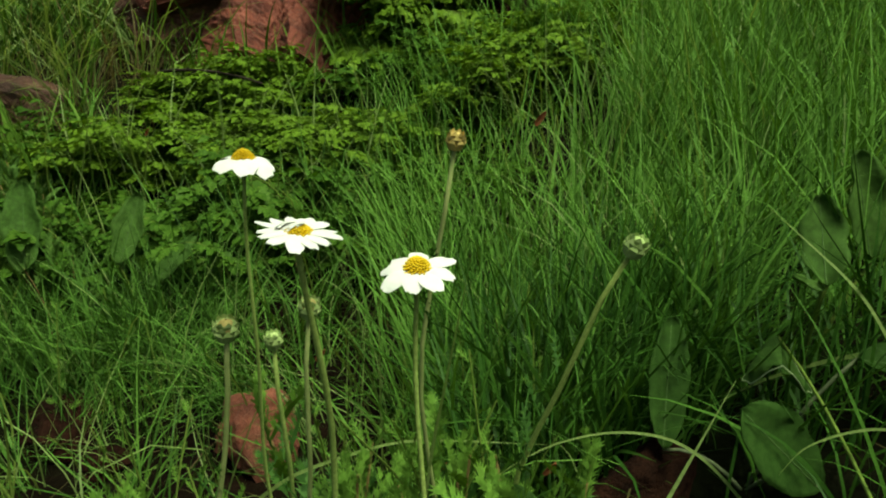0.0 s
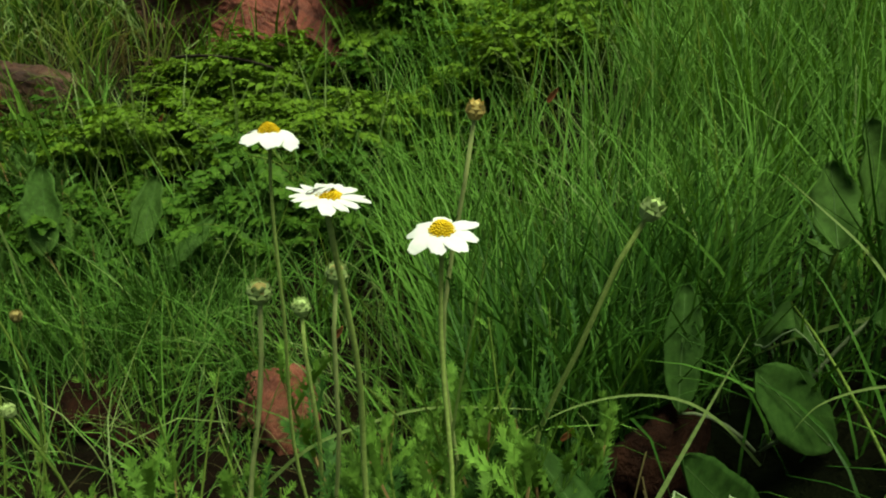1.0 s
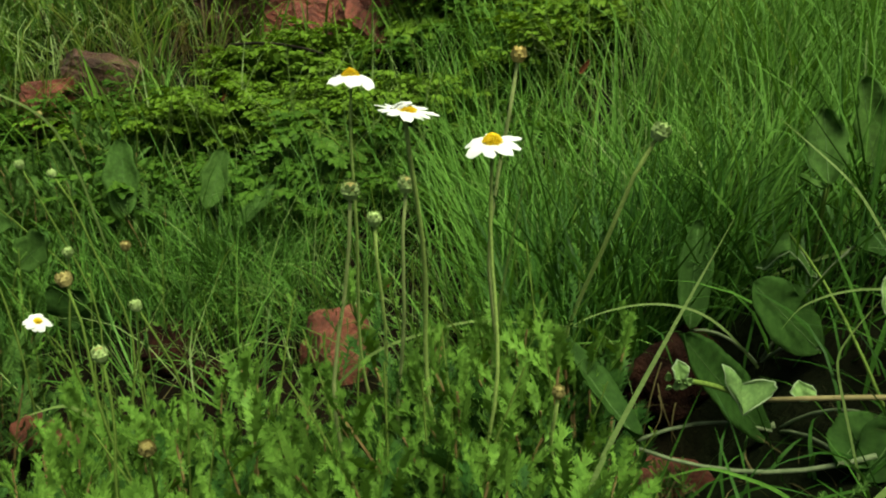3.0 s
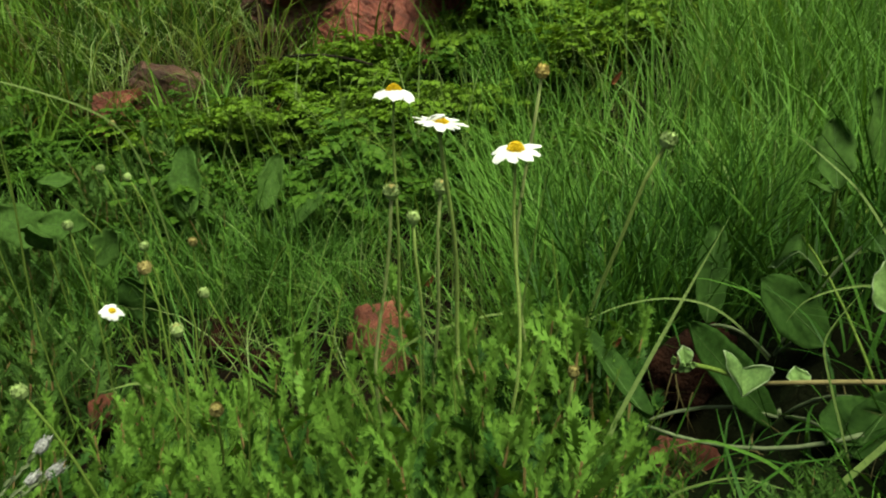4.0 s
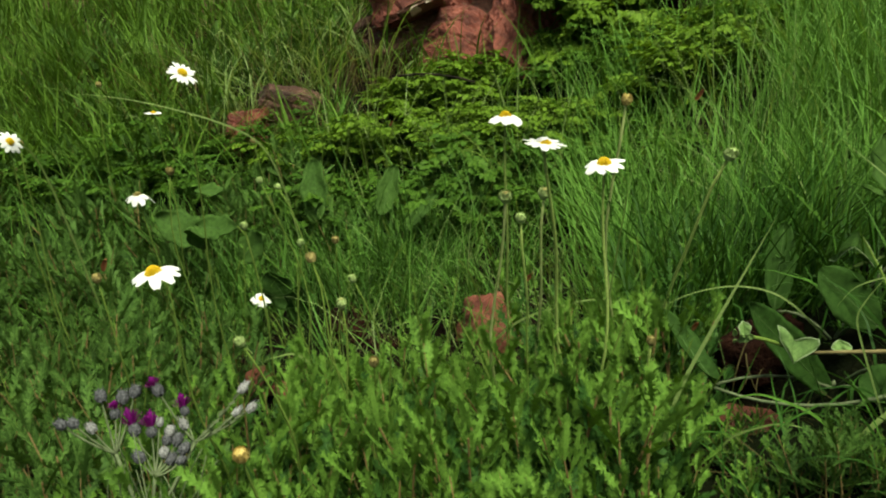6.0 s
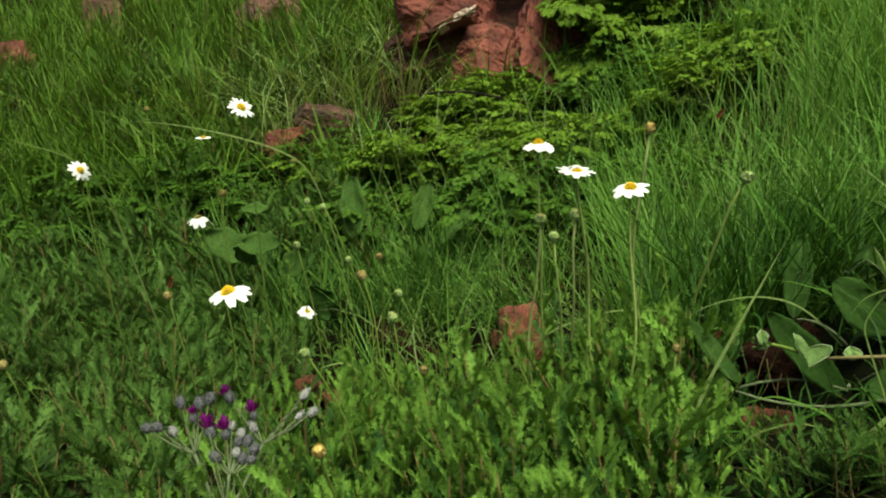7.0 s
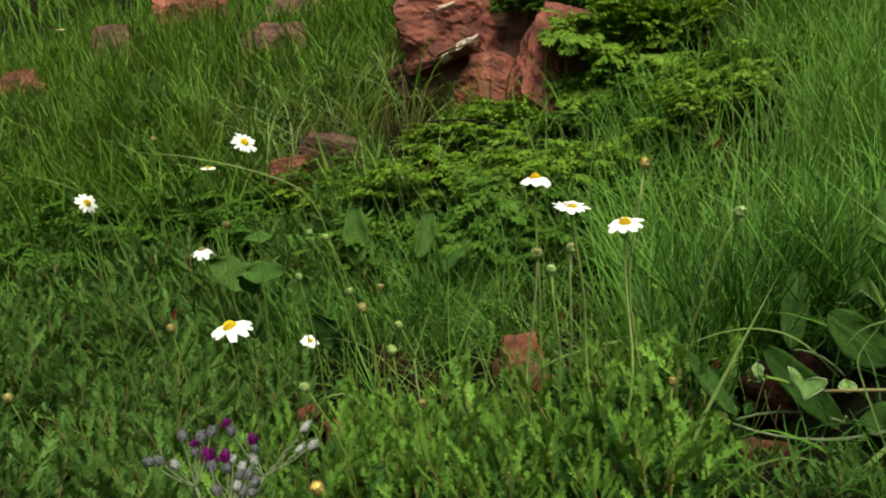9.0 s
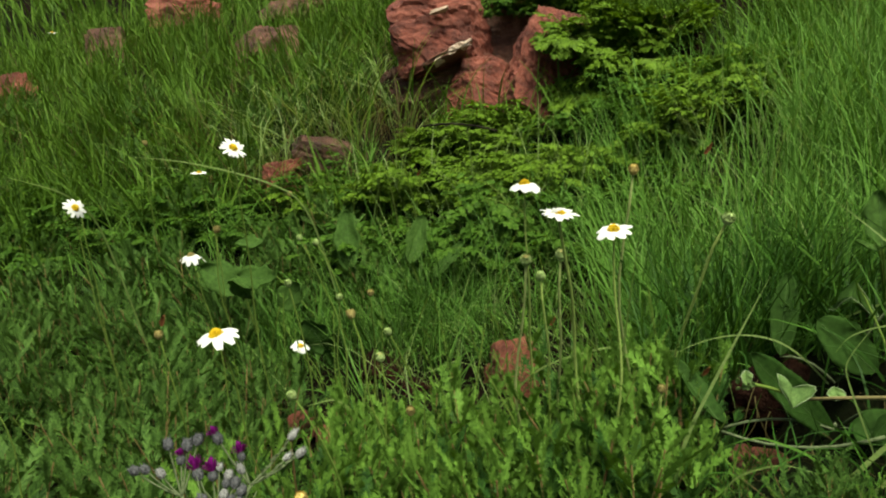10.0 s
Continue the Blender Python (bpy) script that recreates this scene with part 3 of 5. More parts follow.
stuff("short_grass", "short soft grass between the herbs", M_GRASS,
      field(2400, (-1.9, 0.7), (0.2, 1.6), lambda x, y: (0.9 - 0.8 * inside(x, y, 0.16, 0.46, 0.1, 0.15)) * (1 - 0.9 * middle(x, y)) * (1 - hollow(x, y)) * (1 - 0.85 * inside(x, y, -0.1, 0.62, 0.25, 0.13)) * (1 - inside(x, y, -0.53, 0.87, 0.13, 0.13)) * (1 - stone_gap(x, y)) * (1 - 0.8 * right_bank(x, y)) * (1 - 0.95 * bright_zone(x, y)) * (1 - smooth_step(0.06, 0.12, x) * (1 - smooth_step(0.60, 0.68, y))) * (1 - 0.7 * dark_zone(x, y)) * (1 - inside(x, y, -0.15, 0.68, 0.05, 0.08)), (0.03, 0.10), (0.0014, 0.0028), (0.4, 0.28), (0.7, 0.5), None, 0, 380, 0.02),
      field(3600, (-2.4, -0.6), (0.8, 1.6), lambda x, y: 0.9 - 0.9 * inside(x, y, -0.92, 1.45, 0.18, 0.15), (0.08, 0.18), (0.0024, 0.0046), (0.3, 0.2), (0.7, 0.5), None, 0, 300, 0.025), segs=4)
stuff("pale_grass", "pale arching grass blades with a dull sheen", M_GRASS_PALE,
      field(260, (0.08, 0.75), (0.72, 1.4), lambda x, y: 0.9 + 0 * x, (0.18, 0.33), (0.0012, 0.0022), (0.25, 0.2), (0.8, 0.5)),
      field(110, (-0.7, -0.1), (1.12, 1.42), lambda x, y: 0.9 + 0 * x, (0.16, 0.30), (0.002, 0.0032), (0.2, 0.15), (0.6, 0.4)),
      field(110, (-0.45, 0.1), (0.66, 1.0), lambda x, y: 0.9 + 0 * x, (0.12, 0.26), (0.0014, 0.0026), (0.3, 0.25), (0.8, 0.5)),
      field(190, (-0.45, 0.5), (0.62, 1.3), lambda x, y: 0.9 * inside(x, y, 0.0, 0.9, 0.5, 0.45), (0.14, 0.26), (0.0014, 0.0026), (0.4, 0.25), (1.0, 0.5)),
      field(300, (-1.25, -0.6), (1.5, 2.1), lambda x, y: not_rock(x, y), (0.22, 0.42), (0.0028, 0.0050), (0.35, 0.22), (1.5, 0.5), None, 0, 34, 0.02))
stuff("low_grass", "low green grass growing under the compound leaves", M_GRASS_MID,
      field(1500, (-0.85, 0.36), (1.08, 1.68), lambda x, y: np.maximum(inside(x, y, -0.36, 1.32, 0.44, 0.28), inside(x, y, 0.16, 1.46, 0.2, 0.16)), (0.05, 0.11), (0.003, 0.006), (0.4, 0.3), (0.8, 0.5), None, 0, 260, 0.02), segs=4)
stuff("dry_grass", "straw-coloured dry grass at the foot of the rocks", M_STRAW,
      field(90, (-1.05, -0.75), (1.44, 1.56), lambda x, y: 0.9 + 0 * x, (0.08, 0.16), (0.0014, 0.0026), (0.5, 0.3), (0.9, 0.5)),
      field(330, (-1.1, -0.2), (1.35, 1.85), lambda x, y: 0.9 * inside(x, y, -0.75, 1.62, 0.36, 0.22), (0.08, 0.2), (0.0014, 0.0024), (0.4, 0.3), (0.7, 0.5), None, 0, 60, 0.03),
      field(900, (-1.2, 0.4), (0.25, 1.3), lambda x, y: 0.9 + 0 * x, (0.02, 0.07), (0.001, 0.0026), (1.35, 0.15), (0.2, 0.1)),
      field(220, (0.08, 0.32), (0.2, 0.42), lambda x, y: 0.9 + 0 * x, (0.02, 0.06), (0.001, 0.0024), (1.3, 0.2), (0.3, 0.2)),
      field(120, (-0.35, 0.2), (0.5, 1.0), lambda x, y: 0.9 + 0 * x, (0.05, 0.14), (0.0012, 0.002), (0.6, 0.3), (0.8, 0.5)))
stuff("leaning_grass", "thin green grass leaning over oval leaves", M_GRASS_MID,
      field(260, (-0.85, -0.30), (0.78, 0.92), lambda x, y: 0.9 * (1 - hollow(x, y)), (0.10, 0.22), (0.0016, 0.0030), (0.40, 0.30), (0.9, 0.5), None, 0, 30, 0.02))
stuff("withered_grass", "olive and straw-coloured withered grass among hillside tufts", M_STRAW,
      field(1500, (-3.3, -0.6), (1.5, 3.5), lambda x, y: not_rock(x, y), (0.12, 0.27), (0.0026, 0.0055), (0.35, 0.25), (1.0, 0.5), None, 0, 150, 0.06),
      field(170, (-1.06, -0.76), (1.46, 1.60), lambda x, y: np.ones_like(x), (0.08, 0.18), (0.0018, 0.0032), (0.55, 0.3), (1.0, 0.5), None, 0, 20, 0.025), segs=4)
# The hollow's shade is put into the colour of these blades.
stuff("hollow_grass", "low grass blades round the bare hollow, darkened for its shade", M_GRASS_SHADE,
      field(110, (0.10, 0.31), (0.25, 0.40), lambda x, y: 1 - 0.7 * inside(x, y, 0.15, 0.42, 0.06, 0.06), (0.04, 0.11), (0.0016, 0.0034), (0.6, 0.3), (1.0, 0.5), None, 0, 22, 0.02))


# ---- feathery herbs ----
def feather_leaf(r, length, pairs, lobe, thin, teeth=False):
    """A narrow leaf cut into short forward-pointing lobes, along +y; lobes may end in three teeth."""
    s = Soup()
    curl = r.uniform(-0.35, 0.45)
    w = 0.036 * length * thin

    def spine(t):
        return np.array([0, length * t, length * curl * t * t * 0.5])
    ts = (0, 0.35, 0.7, 1)
    s.add([spine(t) + (sgn * w * k, 0, -0.3 * w * abs(sgn)) for t, k in zip(ts, (0.6, 1.0, 1.1, 0.6)) for sgn in (-1, 1)], [[0, 1, 3, 2], [2, 3, 5, 4], [4, 5, 7, 6]])
    ends = [(0.22 + 0.72 * i / (pairs - 1), sgn) for i in range(pairs) for sgn in (-1, 1)] + [(0.95, 0)]
    for t, sgn in ends:
        b = spine(t + r.uniform(-0.03, 0.03))
        ll = lobe * length * (0.6 + 1.2 * t - 1.0 * t * t) * r.uniform(0.75, 1.2)
        a = radians(r.uniform(28, 50) if teeth else r.uniform(32, 58)) * sgn
        d = np.array([math.sin(a), math.cos(a), r.uniform(-0.1, 0.45)])
        n = np.array([-d[1], d[0], 0])
        wd = 0.026 * length * thin
        m = b + d * ll * 0.55
        if teeth:
            k = wd * 1.15
            s.add([b - n * wd * 0.8, b + n * wd * 0.8, m + n * k, m + n * k * 0.33, m - n * k * 0.33, m - n * k, b + d * ll * 0.88 + n * k * 1.7, b + d * ll, b + d * ll * 0.88 - n * k * 1.7],
                  [[0, 1, 2, 3, 4, 5], [3, 2, 6], [4, 3, 7], [5, 4, 8]])
        else:
            s.add([b - n * wd, b + n * wd, m + n * wd * 1.25, b + d * ll, m - n * wd * 1.25], [[0, 1, 2, 4], [4, 2, 3]])
    return s.out()


def shoot_mesh(r, mat, tip_mat, height, leaves, lib, upright, stem):
    """One leafy shoot: stem, leaves and the young leaves at its tip in one mesh. upright: how far the leaves clasp the stem."""
    out = r.uniform(0.02, 0.35) * height
    pts = arc((0, 0, -0.015), (out, 0, height), (-0.15 * out, r.uniform(-0.1, 0.1) * out, 0), 5)
    s = Soup()
    s.add(*tube(pts, 0.0012, 0.0006, 4))
    kinds = [0] * len(s.f)
    for k in range(leaves):
        t = 1 - 0.88 * (1 - (k + r.random() * 0.6) / leaves) ** (1 + 0.35 * upright)
        i = min(3, int(t * 4))
        p = pts[i] + (pts[i + 1] - pts[i]) * (t * 4 - i)
        la = k * 2.4 + r.uniform(-0.4, 0.4)
        rise = r.uniform(0.1, 0.7) + 0.6 * t * t + upright * r.uniform(0.25, 0.5)
        dr = (math.cos(la) * math.cos(rise), math.sin(la) * math.cos(rise), math.sin(rise))
        v, f = lib[r.randrange(len(lib))]
        sc = (1.2 - 0.55 * t) * r.uniform(0.75, 1.15)
        s.add((v * sc) @ basis(dr, (0, 0, 1), r.uniform(-0.5, 0.5)).T + p, f)
        kinds += [2 if t > 0.66 + r.uniform(-0.1, 0.1) else 1] * len(f)
    v, f = s.out()
    me = bpy.data.meshes.new("shoot")
    me.from_pydata(v.tolist(), [], f)
    for m in (stem, mat, tip_mat):
        me.materials.append(m)
    me.polygons.foreach_set("material_index", kinds)
    me.update()
    return me


def herb_plants(seed, n, mat, tip_mat, shoots, height, spread, leaves, leaf_len, lobe, thin, label, group, teeth=False, pairs=(6, 6, 7), upright=0.0, stem=None):
    """Low cushions of leafy shoots: each shoot is a part."""
    r = random.Random(seed)
    lib = [feather_leaf(r, leaf_len * r.uniform(0.8, 1.15), r.choice(pairs), lobe, thin, teeth) for _ in range(10)]
    meshes = [shoot_mesh(r, mat, tip_mat, height * r.uniform(0.75, 1.15), leaves, lib, upright, stem or M_STEM_THIN) for _ in range(9)]
    plants = []
    for _ in range(n):
        plant = empty("feathery_herb", label, "herb", group)
        for k in range(shoots):
            a, d = r.uniform(0, 6.283), spread * math.sqrt(r.random())
            ob = new("side_shoot" if k else "main_shoot", r.choice(meshes))
            ob.parent = plant
            sc = r.uniform(0.65, 1.2)
            ob.matrix_basis = pose(d * math.cos(a), d * math.sin(a), 0, r.uniform(-9, 9), r.uniform(-9, 9), math.degrees(a) + r.uniform(-60, 60)) @ Matrix.Scale(sc, 4)
        plants.append(plant)
    return plants


def scatter(kinds, spots, tilt=10, size=(0.85, 1.15)):
    """The first spots take the plants themselves, the others copies."""
    r = random.Random(len(spots) * 7 + 1)
    for i, (x, y, sc) in enumerate(spots):
        m = pose(x, y, gz(x, y), r.uniform(-tilt, tilt), r.uniform(-tilt, tilt), r.uniform(0, 360))
        k = sc * r.uniform(*size)
        m = m @ Matrix.Scale(k, 4)
        if i < len(kinds):
            kinds[i].matrix_basis = m
        else:
            ob = copy_thing(kinds[i % len(kinds)], m)
            ob.scale = (k, k, k)


BARE = (((-0.158, 0.735), (-0.112, 0.53), 0.072), ((-0.48, 0.645), (-0.405, 0.52), 0.062), ((-0.39, 0.56), (-0.345, 0.45), 0.05), ((0.158, 0.475), (0.145, 0.35), 0.07), ((-0.33, 0.77), (-0.27, 0.62), 0.05))


def bare(x, y):
    """Strips of open ground before the red stones."""
    for a, b, w in BARE:
        d = Vector(b) - Vector(a)
        k = min(1.0, max(0.0, (Vector((x, y)) - Vector(a)).dot(d) / d.length_squared))
        if (Vector((x, y)) - Vector(a) - d * k).length < w:
            return True
    return False


def spots(n, xr, yr, keep, gap, seed):
    r = random.Random(seed)
    got = []
    for _ in range(n * 60):
        x, y = r.uniform(*xr), r.uniform(*yr)
        if r.random() < float(keep(np.array(x), np.array(y))) and not bare(x, y) and all((x - a) ** 2 + (y - b) ** 2 > gap * gap for a, b, _ in got):
            got.append((x, y, 1.0))
            if len(got) == n:
                break
    return got


BRIGHT = herb_plants(100, 8, M_HERB, M_HERB_TIP, 9, 0.082, 0.034, 12, 0.034, 0.26, 1.5, "low bright green herb with finely cut feathery leaves", "bright feathery herbs", True, (6, 6, 7), 0.55, M_STEM_RED)
scatter(BRIGHT, spots(125, (-0.5, 0.14), (0.20, 0.66), bright_zone, 0.036, 5) + [(0.060, 0.47, 1.0), (0.080, 0.42, 0.75), (0.02, 0.50, 1.3), (-0.03, 0.52, 1.2), (0.20, 0.262, 0.28), (0.135, 0.265, 0.5), (0.148, 0.425, 0.45), (0.122, 0.340, 0.36), (0.104, 0.372, 0.65), (0.185, 0.295, 0.34), (0.158, 0.290, 0.30)], 16, (0.6, 1.35))
DARK = herb_plants(200, 8, M_HERB_DARK, M_HERB_DARK_TIP, 9, 0.105, 0.044, 11, 0.051, 0.23, 0.82, "grey-green herb with thin feathery leaves in a loose cushion", "grey-green feathery herbs", True, (9, 10, 11), 0.45, M_STEM_RED)
scatter(DARK, spots(165, (-2.0, -0.25), (0.12, 1.4), dark_zone, 0.058, 6) + [(-0.33, 0.19, 0.7), (-0.38, 0.19, 0.75), (-0.29, 0.20, 0.7), (0.20, 0.29, 0.28), (0.24, 0.27, 0.24), (0.175, 0.275, 0.4), (0.245, 0.31, 0.22)]
        + spots(46, (-2.6, -0.85), (1.3, 2.3), lambda x, y: 0.6 * (1 - inside(x, y, -0.92, 1.55, 0.18, 0.2)), 0.10, 14), 12, (0.7, 1.35))


TALL = herb_plants(260, 7, M_HERB_TIP, M_HERB_TIP, 2, 0.15, 0.012, 18, 0.015, 0.36, 0.95, "slender upright herb with small cut leaves along the stem", "upright leafy herbs")
scatter(TALL, spots(36, (-0.20, 0.10), (0.36, 0.68), lambda x, y: 0.8 * (1 - hollow(x, y)), 0.036, 31) + spots(26, (-0.75, -0.2), (0.45, 0.85), lambda x, y: 0.8 * (1 - hollow(x, y)), 0.06, 32), 9, (0.6, 1.15))


# ---- plants with compound leaves under the rock ----
def leaflet(r, ln):
    """A small toothed leaflet, folded along its rib."""
    w = ln * 0.46
    f = r.uniform(0.1, 0.45) * w
    droop = r.uniform(0.0, 0.3) * ln
    side = ((0.45, 0.12), (0.95, 0.30), (0.62, 0.42), (0.98, 0.62), (0.45, 0.68), (0.42, 0.88))
    v = [(0, 0, 0), (0, ln * 0.4, 0), (0, ln, -droop)]
    for sgn in (-1, 1):
        v += [(sgn * w * a * r.uniform(0.85, 1.1), ln * b, f * a - droop * b * b) for a, b in side]
    fa = []
    for o in (3, 9):
        fa += [[0, o, o + 1, 1], [1, o + 1, o + 2], [1, o + 2, o + 3], [1, o + 3, o + 4], [1, o + 4, o + 5, 2]]
    return np.array(v), fa


def spray_mesh(r, mat, reach, height, lib, ln):
    """One arching stem with paired pinnae of leaflets, along +x."""
    d, h = reach * r.uniform(0.6, 1.1), height * r.uniform(0.6, 1.1)
    pts = arc((0.008, 0, -0.012), (d, 0, h), (-0.1 * d, r.uniform(-0.1, 0.1) * d, 0.22 * h), 7)
    s = Soup()
    s.add(*tube(pts, 0.0013, 0.0006, 4))
    k0, joins = len(s.f), []
    for t in (0.35, 0.48, 0.61, 0.74, 0.87, 1.0):
        i = min(5, int(t * 6))
        p = pts[i] + (pts[i + 1] - pts[i]) * (t * 6 - i)
        for sgn in ((-1, 1) if t < 1 else (0,)):
            pa = sgn * r.uniform(0.7, 1.25)
            pl = ln * r.uniform(2.3, 3.4)
            pd = np.array([math.cos(pa), math.sin(pa), r.uniform(-0.45, 0.15)])
            joins.append(tube(np.array([p, p + pd * pl]), 0.0005, 0.0003, 3))
            for q, sides in ((0.28, (-1, 1)), (0.54, (-1, 1)), (0.79, (-1, 1)), (1.0, (-0.6, 0, 0.6))):
                for s2 in sides:
                    la = pa + s2 * r.uniform(0.6, 1.0)
                    v, f = lib[r.randrange(len(lib))]
                    s.add((v * r.uniform(0.7, 1.15)) @ basis((math.cos(la), math.sin(la), r.uniform(-0.45, 0.12)), (0, 0, 1), r.uniform(-0.3, 0.3)).T + p + pd * pl * q, f)
    k1 = len(s.f)
    for j in joins:
        s.add(*j)
    v, f = s.out()
    me = bpy.data.meshes.new("spray")
    me.from_pydata(v.tolist(), [], f)
    me.materials.append(M_STEM_THIN)
    me.materials.append(mat)
    me.polygons.foreach_set("material_index", [0] * k0 + [1] * (k1 - k0) + [0] * (len(f) - k1))
    me.update()
    return me


def fern_plants(seed, n, mat, sprays, reach, height, ln, label, group):
    r = random.Random(seed)
    lib = [leaflet(r, ln) for _ in range(6)]
    meshes = [spray_mesh(r, mat, reach, height, lib, ln) for _ in range(8)]
    plants = []
    for _ in range(n):
        plant = empty("compound_leaf_plant", label, "plant", group)
        for k in range(sprays):
            ob = new("frond" if k < 8 else "young_frond", r.choice(meshes))
            ob.parent = plant
            sc = r.uniform(0.6, 1.15)
            ob.matrix_basis = pose(0, 0, 0, r.uniform(-8, 8), r.uniform(-10, 10), 137.5 * k + r.uniform(-25, 25)) @ Matrix.Scale(sc, 4)
        plants.append(plant)
    return plants


def fern_zone(x, y):
    return np.maximum(inside(x, y, -0.36, 1.39 + 0.03 * np.sin(9 * x), 0.37, 0.055), np.maximum(inside(x, y, 0.20, 1.47, 0.14, 0.12), 0.5 * inside(x, y, -0.46, 1.60, 0.18, 0.07)))


def fern_dark_zone(x, y):
    low = np.maximum(0.8 * inside(x, y, -0.36, 1.17, 0.40, 0.09), inside(x, y, -0.06, 1.66, 0.13, 0.10))
    return np.maximum(low, 0.12 * inside(x, y, -1.4, 1.45, 0.7, 0.22))


FERN = fern_plants(300, 6, M_FERN, 14, 0.105, 0.088, 0.0130, "yellow-green plant with layered compound leaves below the rock", "compound-leaved plants")
scatter(FERN, spots(76, (-1.7, 0.36), (1.05, 1.75), fern_zone, 0.047, 8) + [(0.07 + 0.05 * k, 1.40 + 0.05 * (k % 3), 1.05) for k in range(6)], 8, (0.75, 1.25))
FERN2 = fern_plants(350, 5, M_FERN_SHADE, 8, 0.09, 0.085, 0.016, "plant with small compound leaves, shade put into its deeper green", "deep green compound-leaved plants")
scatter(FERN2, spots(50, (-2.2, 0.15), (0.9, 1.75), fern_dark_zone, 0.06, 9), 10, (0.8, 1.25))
HANG = fern_plants(380, 3, M_FERN, 11, 0.085, 0.035, 0.0135, "green leafy plant hanging over the red rock", "plants hanging over the rock")
for i, (x, y, z) in enumerate(((-0.185, 1.73, 0.580), (-0.150, 1.75, 0.545), (-0.130, 1.77, 0.585), (-0.088, 1.76, 0.536), (-0.115, 1.74, 0.480), (-0.125, 1.72, 0.435), (-0.060, 1.80, 0.600), (-0.005, 1.82, 0.585), (0.060, 1.80, 0.590), (0.105, 1.79, 0.565), (-0.069, 1.74, 0.461), (-0.038, 1.78, 0.515), (-0.09, 1.80, 0.63))):
    m = pose(x, y, z, 30, 0, 70 * i)
    if i < 3:
        HANG[i].matrix_basis = m @ Matrix.Scale(1.25, 4)
    else:
        copy_thing(HANG[i % 3], m)
for i, (x, y, z) in enumerate(((-0.44, 2.00, 0.700), (-0.37, 1.99, 0.690), (-0.30, 1.98, 0.690), (-0.23, 1.97, 0.690), (-0.15, 1.98, 0.670))):
    copy_thing(FERN2[i], pose(x, y, z, 20, 0, 65 * i))


# ---- broad leaves ----
def broad_leaf(name, base, tip, width, up, mat, parent, cup=0.25, wave=0.06, seed=1, blunt=0.5, rib=0.0):
    """A leaf blade from base to tip with a sunken rib, side veins, a wavy edge and some thickness."""
    r = random.Random(seed)
    base, tip = np.array(base, float), np.array(tip, float)
    ln = np.linalg.norm(tip - base)
    B = basis(tip - base, up)
    nu, nv = 25, 9
    v = []
    ph = r.uniform(0, 6)
    for i in range(nu):
        t = i / (nu - 1)
        w = 0.5 * width * (math.sin(math.pi * t ** (0.75 + 1.3 * (blunt - 0.5))) ** 0.58 if 0 < t < 1 else 0.02)
        w *= 1 + wave * 0.7 * math.sin(17 * t + ph) + (0.03 if i % 2 else 0.0)
        for j in range(nv):
            u = 2 * j / (nv - 1) - 1
            z = cup * width * 0.5 * u * u - 0.02 * width * math.exp(-(u * 5) ** 2)
            z += wave * width * 0.5 * math.sin(9 * t + 3 * u + ph) * abs(u)
            z += 0.012 * width * math.sin(34 * (t - 0.35 * abs(u)))
            v.append((w * u, ln * t, z))
    v = np.array(v)
    top = v @ B.T + base
    low = (v - (0, 0, 0.0007)) @ B.T + base
    n = len(v)
    f = []
    for i in range(nu - 1):
        for j in range(nv - 1):
            a = i * nv + j
            f.append([a, a + 1, a + nv + 1, a + nv])
            f.append([n + a, n + a + nv, n + a + nv + 1, n + a + 1])
    rim = [j for j in range(nv)] + [i * nv + nv - 1 for i in range(1, nu)] + [(nu - 1) * nv + j for j in range(nv - 2, -1, -1)] + [i * nv for i in range(nu - 2, 0, -1)]
    for a, b in zip(rim, rim[1:] + rim[:1]):
        f.append([b, a, n + a, n + b])
    leaf = mesh(name, np.concatenate([top, low]), f, mat, parent)
    if rib:
        line = v.reshape(nu, nv, 3)[:23:2, nv // 2] + (0, 0, 0.0001)
        mesh("rib", *tube(line @ B.T + base, 0.0010 * rib, 0.0004 * rib, 5), M_RIB, leaf, "pale midrib")
    return leaf


